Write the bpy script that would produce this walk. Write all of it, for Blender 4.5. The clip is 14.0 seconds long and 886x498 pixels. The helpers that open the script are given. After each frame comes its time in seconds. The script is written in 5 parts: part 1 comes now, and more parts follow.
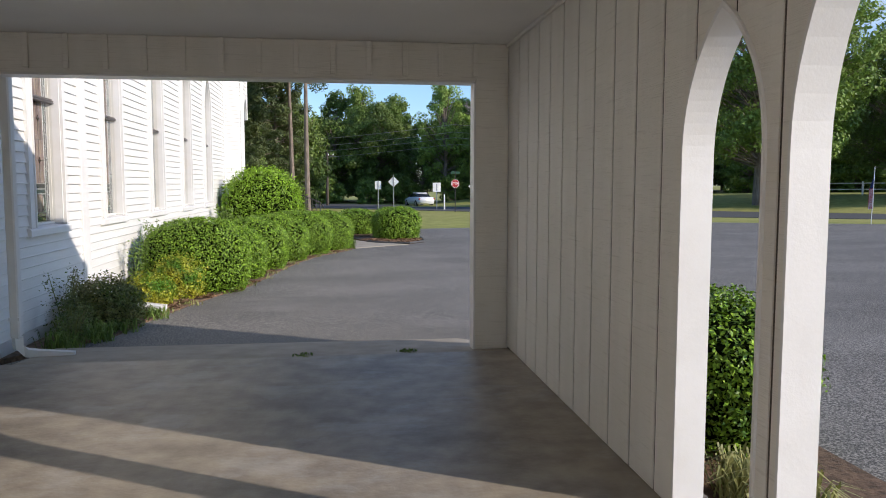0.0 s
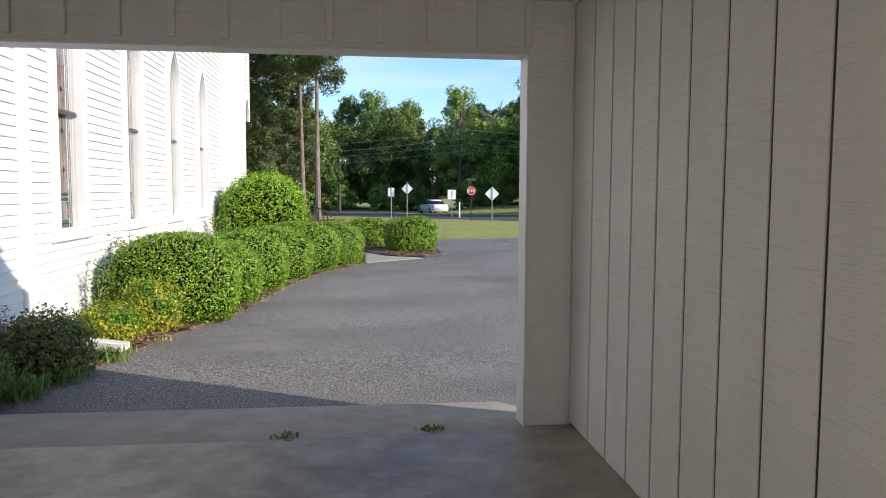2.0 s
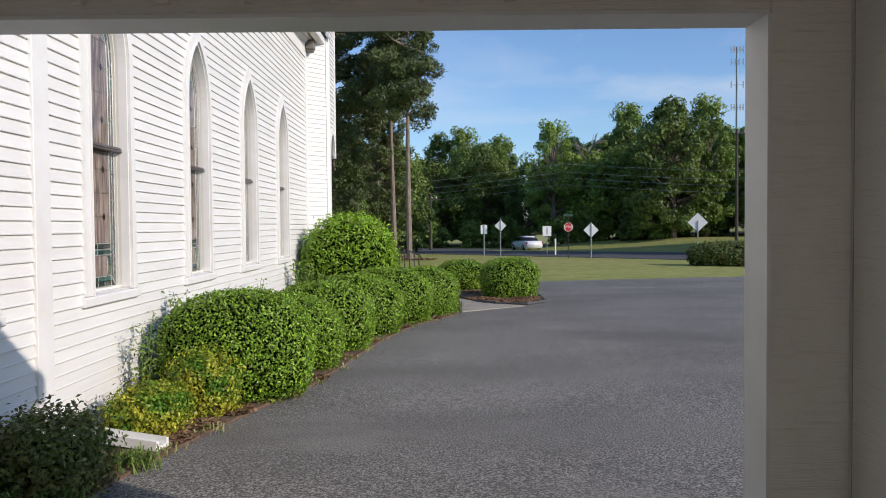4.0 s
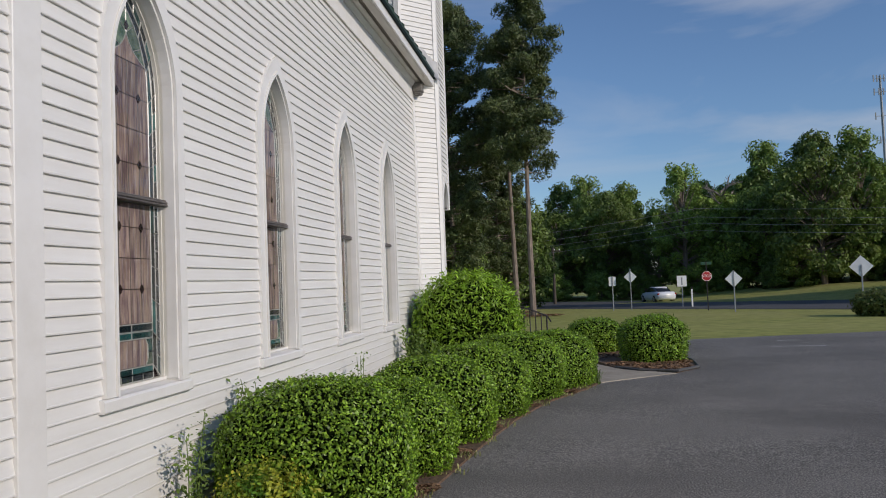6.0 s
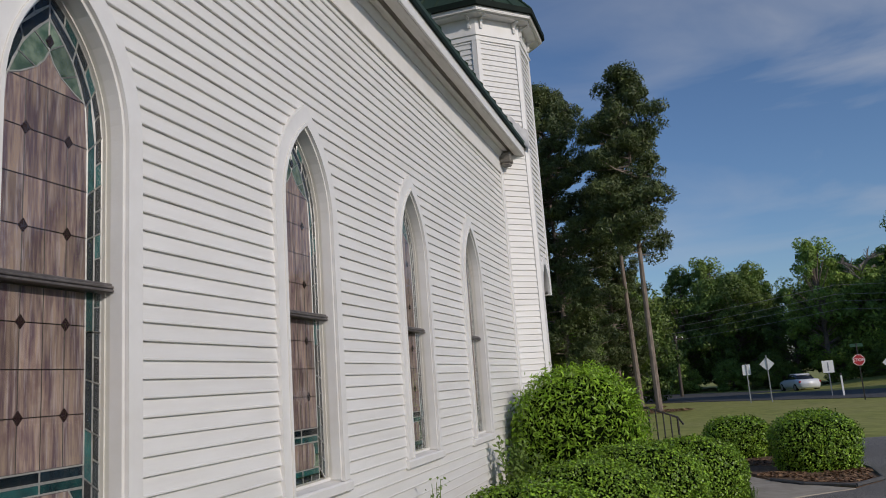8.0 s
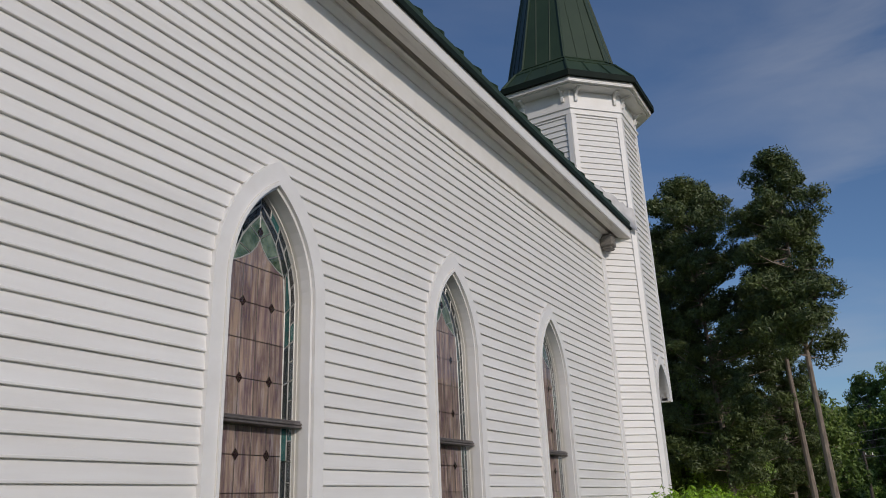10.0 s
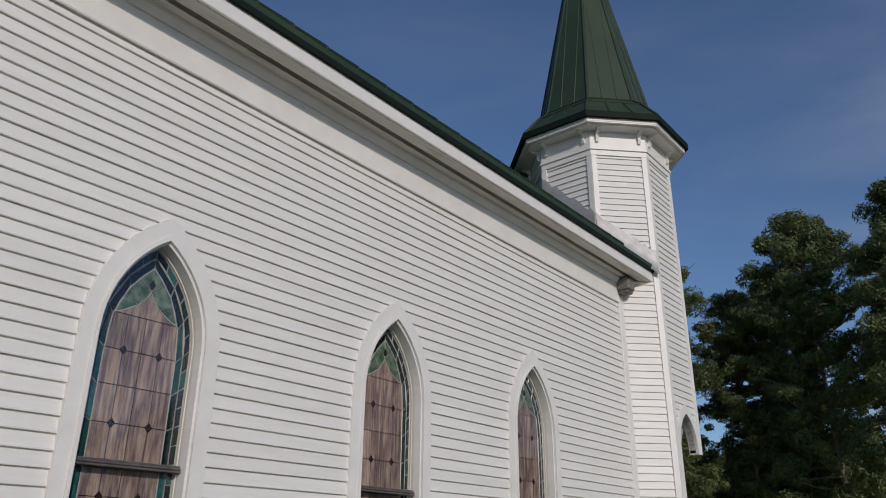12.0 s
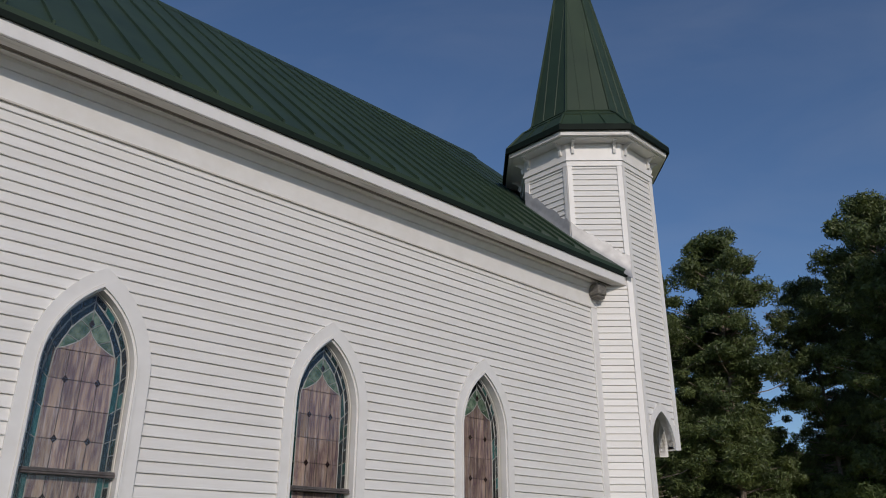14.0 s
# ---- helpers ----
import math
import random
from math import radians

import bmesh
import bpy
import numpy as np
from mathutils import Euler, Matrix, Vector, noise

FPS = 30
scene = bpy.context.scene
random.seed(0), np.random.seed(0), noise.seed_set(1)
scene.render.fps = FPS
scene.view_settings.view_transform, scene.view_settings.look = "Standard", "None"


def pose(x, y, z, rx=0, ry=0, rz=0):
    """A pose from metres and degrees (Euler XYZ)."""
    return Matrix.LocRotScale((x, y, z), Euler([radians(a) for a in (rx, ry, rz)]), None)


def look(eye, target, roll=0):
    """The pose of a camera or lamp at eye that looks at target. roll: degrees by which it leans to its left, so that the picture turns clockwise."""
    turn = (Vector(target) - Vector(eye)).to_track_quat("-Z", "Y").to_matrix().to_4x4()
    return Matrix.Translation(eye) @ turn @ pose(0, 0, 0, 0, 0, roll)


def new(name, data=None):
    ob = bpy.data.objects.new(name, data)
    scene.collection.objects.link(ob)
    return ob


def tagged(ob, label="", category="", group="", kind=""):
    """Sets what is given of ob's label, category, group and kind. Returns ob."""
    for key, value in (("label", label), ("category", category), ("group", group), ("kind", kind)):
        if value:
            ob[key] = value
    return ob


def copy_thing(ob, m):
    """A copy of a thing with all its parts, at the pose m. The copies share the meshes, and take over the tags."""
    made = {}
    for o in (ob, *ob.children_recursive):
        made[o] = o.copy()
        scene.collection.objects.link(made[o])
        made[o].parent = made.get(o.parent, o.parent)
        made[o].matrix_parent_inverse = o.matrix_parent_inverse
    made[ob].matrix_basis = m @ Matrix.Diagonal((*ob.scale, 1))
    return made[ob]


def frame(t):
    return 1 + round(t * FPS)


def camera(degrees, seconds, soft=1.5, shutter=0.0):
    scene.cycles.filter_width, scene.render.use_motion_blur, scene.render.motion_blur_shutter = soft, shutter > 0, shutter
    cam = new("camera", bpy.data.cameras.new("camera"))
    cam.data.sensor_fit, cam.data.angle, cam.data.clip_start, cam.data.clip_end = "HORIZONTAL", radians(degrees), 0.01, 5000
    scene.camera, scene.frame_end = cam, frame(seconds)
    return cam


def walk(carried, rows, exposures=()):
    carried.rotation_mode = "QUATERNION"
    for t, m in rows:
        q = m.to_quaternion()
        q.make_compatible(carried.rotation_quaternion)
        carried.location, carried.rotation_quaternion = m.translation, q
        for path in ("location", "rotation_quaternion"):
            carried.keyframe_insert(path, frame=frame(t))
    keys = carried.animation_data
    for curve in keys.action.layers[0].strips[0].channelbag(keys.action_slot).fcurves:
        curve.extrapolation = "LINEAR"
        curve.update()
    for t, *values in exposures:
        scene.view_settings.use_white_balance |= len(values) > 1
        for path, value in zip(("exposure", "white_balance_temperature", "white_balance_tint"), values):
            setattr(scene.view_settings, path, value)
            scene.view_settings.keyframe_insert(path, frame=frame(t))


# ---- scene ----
cam = camera(60.9, 14.0, soft=1.0)
METRES, EYE, TILT, LEAN, TURN = 14.0, 1.5, 0.0, 0.0, -7.6
ROWS = [
    (0.0, 0.0, 0.0, 0.0, 0.0, -4.92, -0.05),
    (0.5, -0.0033, 0.0336, 0.0019, -0.41, -4.75, -0.31),
    (1.0, -0.007, 0.0682, 0.0022, -0.5, -4.76, -0.3),
    (1.5, -0.0096, 0.1036, 0.0011, 0.09, -4.73, -0.35),
    (2.0, -0.0123, 0.139, 0.0026, 0.98, -4.42, -0.27),
    (4.5, -0.0438, 0.3183, 0.0112, 10.19, -0.96, 0.75),
    (5.0, -0.0512, 0.3549, 0.0123, 12.64, -0.16, 1.14),
    (5.5, -0.061, 0.3933, 0.0137, 14.86, 1.08, 1.69),
    (6.0, -0.0681, 0.4294, 0.0154, 17.05, 2.61, 2.21),
    (6.5, -0.0769, 0.4658, 0.0158, 19.17, 4.27, 2.96),
    (7.0, -0.0846, 0.5025, 0.0173, 21.53, 6.04, 3.56),
    (7.5, -0.0884, 0.5389, 0.0186, 23.82, 8.14, 3.79),
    (8.0, -0.0961, 0.5787, 0.019, 25.84, 10.31, 4.14),
    (8.5, -0.0976, 0.6149, 0.0208, 28.32, 12.62, 4.33),
    (11.0, -0.0434, 0.7629, 0.0266, 42.62, 21.46, 0.25),
    (11.5, -0.0143, 0.7789, 0.0263, 44.5, 22.06, -0.25),
    (12.0, 0.0182, 0.7959, 0.0268, 46.52, 22.16, -0.46),
    (12.5, 0.0524, 0.8106, 0.0262, 48.57, 22.21, -0.36),
    (13.0, 0.0854, 0.8272, 0.0253, 50.25, 22.2, -0.21),
    (13.5, 0.1199, 0.8396, 0.0239, 52.01, 22.14, -0.23),
    (14.0, 0.1525, 0.8514, 0.0231, 54.0, 21.91, -0.3),
]
EXPOSURES = [(t, e, 6850, 14) for t, e in ((0.0, 1.0), (2.2, 1.3), (3.3, 0.97), (4.3, 0.6), (5.5, 0.2), (6.5, 0.08), (7.5, -0.02), (8.7, -0.1), (11.0, -0.18), (14.0, -0.22))]
walk(cam, [(t, pose(0, 0, EYE, TILT, LEAN, TURN) @ pose(METRES * x, METRES * y, METRES * z, 90 + pitch, roll, yaw)) for t, x, y, z, yaw, pitch, roll in ROWS], EXPOSURES)

# ---------------------------------------------------------------- light
world = bpy.data.worlds.new("sky")
scene.world = world
world.use_nodes = True
SUN_EL, SUN_AZ = radians(23.5), math.atan2(0.863, -0.505)  # azimuth clockwise from +y


def build_sky():
    nt = world.node_tree
    nt.nodes.clear()
    out = nt.nodes.new("ShaderNodeOutputWorld")
    bg = nt.nodes.new("ShaderNodeBackground")
    sky = nt.nodes.new("ShaderNodeTexSky")
    sky.sky_type = "NISHITA"
    sky.sun_disc = False
    sky.sun_elevation = SUN_EL
    sky.sun_rotation = SUN_AZ
    sky.air_density, sky.dust_density, sky.ozone_density = 1.0, 0.4, 6.0
    # thin streaks of high cloud
    co = nt.nodes.new("ShaderNodeTexCoord")
    mp = nt.nodes.new("ShaderNodeMapping")
    mp.inputs["Location"].default_value = (0.4, 2.3, 0.9)
    mp.inputs["Rotation"].default_value = (0.1, 0.25, 0.9)
    mp.inputs["Scale"].default_value = (1.2, 2.2, 5.5)
    n1 = nt.nodes.new("ShaderNodeTexNoise")
    n1.inputs["Scale"].default_value = 1.5
    n1.inputs["Detail"].default_value = 7
    n1.inputs["Roughness"].default_value = 0.52
    n1.inputs["Distortion"].default_value = 0.6
    ramp = nt.nodes.new("ShaderNodeValToRGB")
    ramp.color_ramp.elements[0].position, ramp.color_ramp.elements[0].color = 0.47, (0, 0, 0, 1)
    ramp.color_ramp.elements[1].position, ramp.color_ramp.elements[1].color = 0.74, (0.62, 0.62, 0.62, 1)
    mix = nt.nodes.new("ShaderNodeMix")
    mix.data_type = "RGBA"
    mix.inputs["B"].default_value = (4.4, 4.8, 5.4, 1)
    link = nt.links.new
    link(co.outputs["Generated"], mp.inputs["Vector"])
    link(mp.outputs["Vector"], n1.inputs["Vector"])
    link(n1.outputs["Fac"], ramp.inputs["Fac"])
    # the cirrus thins out towards the west
    side = nt.nodes.new("ShaderNodeVectorMath")
    side.operation = "DOT_PRODUCT"
    side.inputs[1].default_value = (0.85, 0.5, -0.1)
    thin = nt.nodes.new("ShaderNodeMapRange")
    thin.inputs["From Min"].default_value, thin.inputs["From Max"].default_value = 0.2, 0.62
    thin.inputs["To Min"].default_value, thin.inputs["To Max"].default_value = 0.12, 1.0
    cover = nt.nodes.new("ShaderNodeMath")
    cover.operation = "MULTIPLY"
    link(co.outputs["Generated"], side.inputs[0])
    link(side.outputs["Value"], thin.inputs["Value"])
    link(ramp.outputs["Color"], cover.inputs[0])
    link(thin.outputs["Result"], cover.inputs[1])
    link(cover.outputs["Value"], mix.inputs["Factor"])
    link(sky.outputs["Color"], mix.inputs["A"])
    link(mix.outputs["Result"], bg.inputs["Color"])
    bg.inputs["Strength"].default_value = 0.105
    link(bg.outputs["Background"], out.inputs["Surface"])


build_sky()
sun_data = bpy.data.lights.new("sun", "SUN")
sun_data.energy, sun_data.angle, sun_data.color = 2.15, radians(0.6), (1.0, 0.94, 0.86)
sun = new("sun", sun_data)
to_sun = Vector((math.sin(SUN_AZ) * math.cos(SUN_EL), math.cos(SUN_AZ) * math.cos(SUN_EL), math.sin(SUN_EL)))
sun.matrix_world = look(to_sun * 60, (0, 0, 0))


# ---------------------------------------------------------------- materials
def material(name, colours, rough=0.6, scale=8.0, stretch=(1, 1, 1), bump=0.0, bump_scale=60.0, metal=0.0, island=0.0,
             per_object=0.0, stain=None, stain_scale=1.5, stain_amount=0.5, translucent=0.0, coat=0.0, spec=0.5, bump_stretch=None, detail=6.0, stain_stretch=(1, 1, 1), stain_lo=0.45,
             lo=0.3, hi=0.7, blotch=None, blotch_scale=0.6, blotch_amount=0.6):
    """Procedural surface: two colours mixed by a fine noise, shapes of a third one by a coarse noise, and relief."""
    m = bpy.data.materials.new(name)
    m.use_nodes = True
    nt = m.node_tree
    link, nodes = nt.links.new, nt.nodes
    bsdf = nodes["Principled BSDF"]
    co = nodes.new("ShaderNodeTexCoord")

    def noise_of(sc, st, det=6.0, rg=0.55):
        mp = nodes.new("ShaderNodeMapping")
        mp.inputs["Scale"].default_value = st
        link(co.outputs["Object"], mp.inputs["Vector"])
        n = nodes.new("ShaderNodeTexNoise")
        n.inputs["Scale"].default_value, n.inputs["Detail"].default_value, n.inputs["Roughness"].default_value = sc, det, rg
        link(mp.outputs["Vector"], n.inputs["Vector"])
        return n.outputs["Fac"]

    def spread(fac, lo, hi):
        r = nodes.new("ShaderNodeMapRange")
        r.inputs["From Min"].default_value, r.inputs["From Max"].default_value = lo, hi
        link(fac, r.inputs["Value"])
        return r.outputs["Result"]

    def mixed(fac, a, b):
        x = nodes.new("ShaderNodeMix")
        x.data_type = "RGBA"
        link(fac, x.inputs["Factor"])
        for key, value in (("A", a), ("B", b)):
            if isinstance(value, tuple):
                x.inputs[key].default_value = (*value, 1)
            else:
                link(value, x.inputs[key])
        return x.outputs["Result"]

    col = mixed(spread(noise_of(scale, stretch, detail), lo, hi), colours[0], colours[1])
    for amount, kind in ((island, "isl"), (per_object, "obj")):
        if amount:
            src = nodes.new("ShaderNodeNewGeometry").outputs["Random Per Island"] if kind == "isl" else nodes.new("ShaderNodeObjectInfo").outputs["Random"]
            hsv = nodes.new("ShaderNodeHueSaturation")
            rng = nodes.new("ShaderNodeMapRange")
            rng.inputs["To Min"].default_value, rng.inputs["To Max"].default_value = 1 - amount, 1 + amount
            link(src, rng.inputs["Value"])
            link(rng.outputs["Result"], hsv.inputs["Value"])
            link(col, hsv.inputs["Color"])
            col = hsv.outputs["Color"]
    if stain:
        f = spread(noise_of(stain_scale, stain_stretch, 8.0, 0.62), stain_lo, 0.75)
        mul = nodes.new("ShaderNodeMath")
        mul.operation = "MULTIPLY"
        mul.inputs[1].default_value = stain_amount
        link(f, mul.inputs[0])
        col = mixed(mul.outputs["Value"], col, stain)
    if blotch:
        mul = nodes.new("ShaderNodeMath")
        mul.operation = "MULTIPLY"
        mul.inputs[1].default_value = blotch_amount
        link(spread(noise_of(blotch_scale, (1, 1.3, 1), 9.0, 0.68), 0.52, 0.66), mul.inputs[0])
        col = mixed(mul.outputs["Value"], col, blotch)
    link(col, bsdf.inputs["Base Color"])
    bsdf.inputs["Roughness"].default_value = rough
    bsdf.inputs["Metallic"].default_value = metal
    bsdf.inputs["Specular IOR Level"].default_value = spec
    bsdf.inputs["Coat Weight"].default_value = coat
    if bump:
        b = nodes.new("ShaderNodeBump")
        b.inputs["Strength"].default_value = bump
        b.inputs["Distance"].default_value = 0.01
        link(noise_of(bump_scale, bump_stretch or stretch, 5.0), b.inputs["Height"])
        link(b.outputs["Normal"], bsdf.inputs["Normal"])
    if translucent:
        tr = nodes.new("ShaderNodeBsdfTranslucent")
        link(col, tr.inputs["Color"])
        ms = nodes.new("ShaderNodeMixShader")
        ms.inputs["Fac"].default_value = translucent
        link(bsdf.outputs["BSDF"], ms.inputs[1])
        link(tr.outputs["BSDF"], ms.inputs[2])
        link(ms.outputs["Shader"], nodes["Material Output"].inputs["Surface"])
    return m


WHITE = material("white_siding_paint", ((0.735, 0.72, 0.69), (0.79, 0.78, 0.755)), 0.5, 3.0, (1, 0.4, 6), 0.12, 90, per_object=0.03,
                 stain=(0.55, 0.52, 0.46), stain_scale=2.5, stain_amount=0.16, stain_stretch=(1, 0.5, 2))
TRIM = material("white_trim_paint", ((0.76, 0.745, 0.72), (0.81, 0.80, 0.78)), 0.45, 4.0, bump=0.08, bump_scale=70,
                stain=(0.5, 0.47, 0.4), stain_scale=3, stain_amount=0.18)
# soffit paint, also used for the painted shadow line round the window casings
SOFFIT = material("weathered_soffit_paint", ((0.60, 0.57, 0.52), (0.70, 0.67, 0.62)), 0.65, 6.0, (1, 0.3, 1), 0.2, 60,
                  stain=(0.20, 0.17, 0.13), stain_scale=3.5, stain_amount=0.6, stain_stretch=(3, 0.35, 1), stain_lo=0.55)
PORCH = material("porch_board_paint", ((0.76, 0.725, 0.655), (0.82, 0.785, 0.715)), 0.5, 5.0, (1, 1, 0.25), 0.55, 12, bump_stretch=(1, 0.45, 16), per_object=0.02,
                 stain=(0.42, 0.375, 0.31), stain_scale=3.4, stain_amount=0.42, stain_stretch=(1, 0.9, 26), stain_lo=0.56)
# grime and the shade of the grooves, both held in one dark colour
GROOVE = material("grimy_shaded_groove_paint", ((0.03, 0.025, 0.019), (0.11, 0.09, 0.07)), 0.85, 6.0, (1, 1, 0.4))
CEIL = material("porch_ceiling_paint", ((0.76, 0.74, 0.70), (0.82, 0.80, 0.76)), 0.6, 3.0, bump=0.1, stain=(0.5, 0.45, 0.38), stain_amount=0.2)
CONCRETE = material("worn_concrete", ((0.24, 0.205, 0.16), (0.36, 0.315, 0.25)), 0.45, 5.0, bump=0.3, bump_scale=30, lo=0.35, hi=0.65,
                    stain=(0.11, 0.09, 0.07), stain_scale=1.3, stain_amount=0.75, stain_lo=0.5, blotch=(0.46, 0.455, 0.45), blotch_scale=1.3, blotch_amount=0.5)
PALE_CONCRETE = material("pale_concrete", ((0.33, 0.29, 0.23), (0.44, 0.385, 0.31)), 0.8, 5, bump=0.3, bump_scale=60, stain=(0.24, 0.205, 0.16))
ASPHALT = material("asphalt", ((0.085, 0.080, 0.072), (0.42, 0.39, 0.345)), 0.85, 62.0, bump=0.9, bump_scale=80, detail=3, lo=0.43, hi=0.66,
                   stain=(0.075, 0.068, 0.060), stain_scale=0.35, stain_amount=0.7, stain_stretch=(0.5, 1, 1), blotch=(0.27, 0.25, 0.225), blotch_scale=0.5, blotch_amount=0.4)
ROAD = material("road_asphalt", ((0.07, 0.07, 0.072), (0.10, 0.10, 0.10)), 0.85, 8, bump=0.2)
GRASS = material("mown_grass", ((0.20, 0.23, 0.04), (0.38, 0.37, 0.09)), 0.95, 2.0, bump=0.5, bump_scale=30,
                 stain=(0.42, 0.36, 0.14), stain_scale=0.12, stain_amount=0.6)
SOIL = material("leaf_litter_soil", ((0.07, 0.045, 0.028), (0.22, 0.135, 0.085)), 0.95, 22, bump=1.0, bump_scale=35)
HEDGE = material("clipped_hedge_leaf", ((0.072, 0.165, 0.014), (0.30, 0.47, 0.044)), 0.40, 30, island=0.6, translucent=0.08, spec=0.35, lo=0.36, hi=0.66)
LITTER = material("dry_leaf_litter", ((0.14, 0.07, 0.035), (0.36, 0.22, 0.12)), 0.9, 9, island=0.5)
# near-black: the shade between the leaves is put into this colour
HEDGE_CORE = material("hedge_inner_shade", ((0.004, 0.007, 0.002), (0.010, 0.016, 0.005)), 0.95, 20, spec=0.0)
LAUREL = material("laurel_leaf", ((0.13, 0.27, 0.02), (0.33, 0.52, 0.045)), 0.42, 12, island=0.45, translucent=0.2, spec=0.35)
NANDINA = material("nandina_leaf", ((0.10, 0.24, 0.025), (0.46, 0.44, 0.05)), 0.45, 5, island=0.4, translucent=0.25, lo=0.42, hi=0.6, spec=0.3)
NANDINA_DARK = material("dark_nandina_leaf", ((0.075, 0.15, 0.025), (0.23, 0.21, 0.06)), 0.5, 4, island=0.4, translucent=0.2)
WEED = material("weed_leaf", ((0.10, 0.18, 0.03), (0.22, 0.32, 0.07)), 0.6, 5, island=0.3, translucent=0.3)
PINE = material("pine_needles", ((0.045, 0.072, 0.023), (0.135, 0.172, 0.056)), 0.55, 0.6, island=0.4, translucent=0.15)
OAK = material("broadleaf_leaves", ((0.10, 0.185, 0.034), (0.25, 0.345, 0.068)), 0.55, 0.25, island=0.35, per_object=0.35, translucent=0.25)
BARK = material("pine_bark", ((0.12, 0.095, 0.078), (0.30, 0.24, 0.195)), 0.9, 6, (1, 1, 0.3), 0.8, 12)
DEADWOOD = material("dead_wood", ((0.22, 0.19, 0.17), (0.34, 0.30, 0.27)), 0.9, 4)
GREEN_METAL = material("green_metal_roof", ((0.024, 0.046, 0.025), (0.038, 0.064, 0.035)), 0.5, 1.5, bump=0.05, bump_scale=3, spec=0.32,
                       stain=(0.016, 0.030, 0.021), stain_scale=0.8, stain_amount=0.5)
# roof green darkened to near black for the shaded underside of the edges
DRIP_METAL = material("shaded_green_drip_metal", ((0.006, 0.012, 0.009), (0.010, 0.018, 0.013)), 0.7, 3.0, spec=0.15)
FLASHING = material("galvanised_flashing", ((0.30, 0.30, 0.30), (0.44, 0.44, 0.44)), 0.5, 5, bump=0.4, bump_scale=6, metal=0.3)
DARK_METAL = material("dark_painted_metal", ((0.015, 0.013, 0.012), (0.035, 0.03, 0.027)), 0.45, 20)
RAIL_METAL = material("bronze_sash_rail", ((0.075, 0.065, 0.062), (0.15, 0.135, 0.13)), 0.35, 12)
SIGN_BACK = material("aluminium_sign", ((0.66, 0.67, 0.68), (0.76, 0.77, 0.78)), 0.4, 4, metal=0.2)
SIGN_WHITE = material("white_sign_face", ((0.82, 0.82, 0.80), (0.86, 0.86, 0.85)), 0.4, 4)
SIGN_RED = material("red_sign_face", ((0.42, 0.02, 0.025), (0.50, 0.03, 0.03)), 0.4, 4)
POST_STEEL = material("galvanised_post", ((0.22, 0.24, 0.26), (0.34, 0.36, 0.38)), 0.5, 10, metal=0.2)
CREOSOTE = material("creosoted_pole", ((0.05, 0.04, 0.033), (0.12, 0.10, 0.08)), 0.9, 8, (1, 1, 0.1))
WIRE = material("power_cable", ((0.30, 0.30, 0.29), (0.42, 0.42, 0.40)), 0.5, 5)
CAR_PAINT = material("silver_white_car_paint", ((0.72, 0.75, 0.80), (0.78, 0.80, 0.85)), 0.3, 2, coat=0.6)
GLASS_DARK = material("tinted_glass", ((0.015, 0.018, 0.022), (0.02, 0.024, 0.03)), 0.08, 2)
TYRE = material("tyre_rubber", ((0.015, 0.015, 0.015), (0.025, 0.025, 0.025)), 0.8, 20)
WHEEL = material("alloy_wheel", ((0.4, 0.4, 0.42), (0.5, 0.5, 0.52)), 0.3, 5, metal=0.7)
TAIL_RED = material("tail_lamp_red", ((0.35, 0.01, 0.01), (0.4, 0.015, 0.015)), 0.25, 4)
LINE_PAINT = material("worn_line_paint", ((0.42, 0.41, 0.38), (0.6, 0.58, 0.54)), 0.8, 15, stain=(0.08, 0.08, 0.08), stain_scale=5, stain_amount=0.8)
GLASS_CENTRE = material("amber_mauve_art_glass", ((0.15, 0.105, 0.125), (0.38, 0.285, 0.235)), 0.14, 3.5, (1, 9, 0.9), 0.12, 14, per_object=0.3, coat=0.4, lo=0.38, hi=0.62,
                        stain=(0.58, 0.52, 0.54), stain_scale=4, stain_amount=0.75, stain_stretch=(1, 10, 0.8), stain_lo=0.52, blotch=(0.12, 0.06, 0.085), blotch_scale=4.0, blotch_amount=0.5)
GLASS_TEAL = material("teal_art_glass", ((0.008, 0.032, 0.040), (0.022, 0.105, 0.105)), 0.1, 9.0, (1, 2, 1), 0.08, 14, per_object=0.7, coat=0.4)
GLASS_DEEP = material("deep_blue_art_glass", ((0.005, 0.007, 0.012), (0.012, 0.026, 0.036)), 0.1, 9.0, (1, 2, 1), 0.08, 14, per_object=0.6, coat=0.5)
GLASS_GREEN = material("pale_green_art_glass", ((0.05, 0.10, 0.07), (0.20, 0.27, 0.21)), 0.14, 7.0, (1, 2, 2), 0.1, 12, per_object=0.4, coat=0.4, lo=0.38, hi=0.62)
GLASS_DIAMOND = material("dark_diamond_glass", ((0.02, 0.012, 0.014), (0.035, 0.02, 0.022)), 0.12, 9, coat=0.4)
GREY_BLOCK = material("mottled_grey_block", ((0.10, 0.094, 0.085), (0.22, 0.205, 0.185)), 0.8, 14, (1, 1, 4), 0.4, 30)
CAME = material("lead_came", ((0.40, 0.40, 0.40), (0.58, 0.58, 0.57)), 0.35, 40, metal=0.3)
DARK_CAME = material("tarnished_lead_came", ((0.07, 0.06, 0.056), (0.15, 0.135, 0.13)), 0.45, 40, metal=0.2)


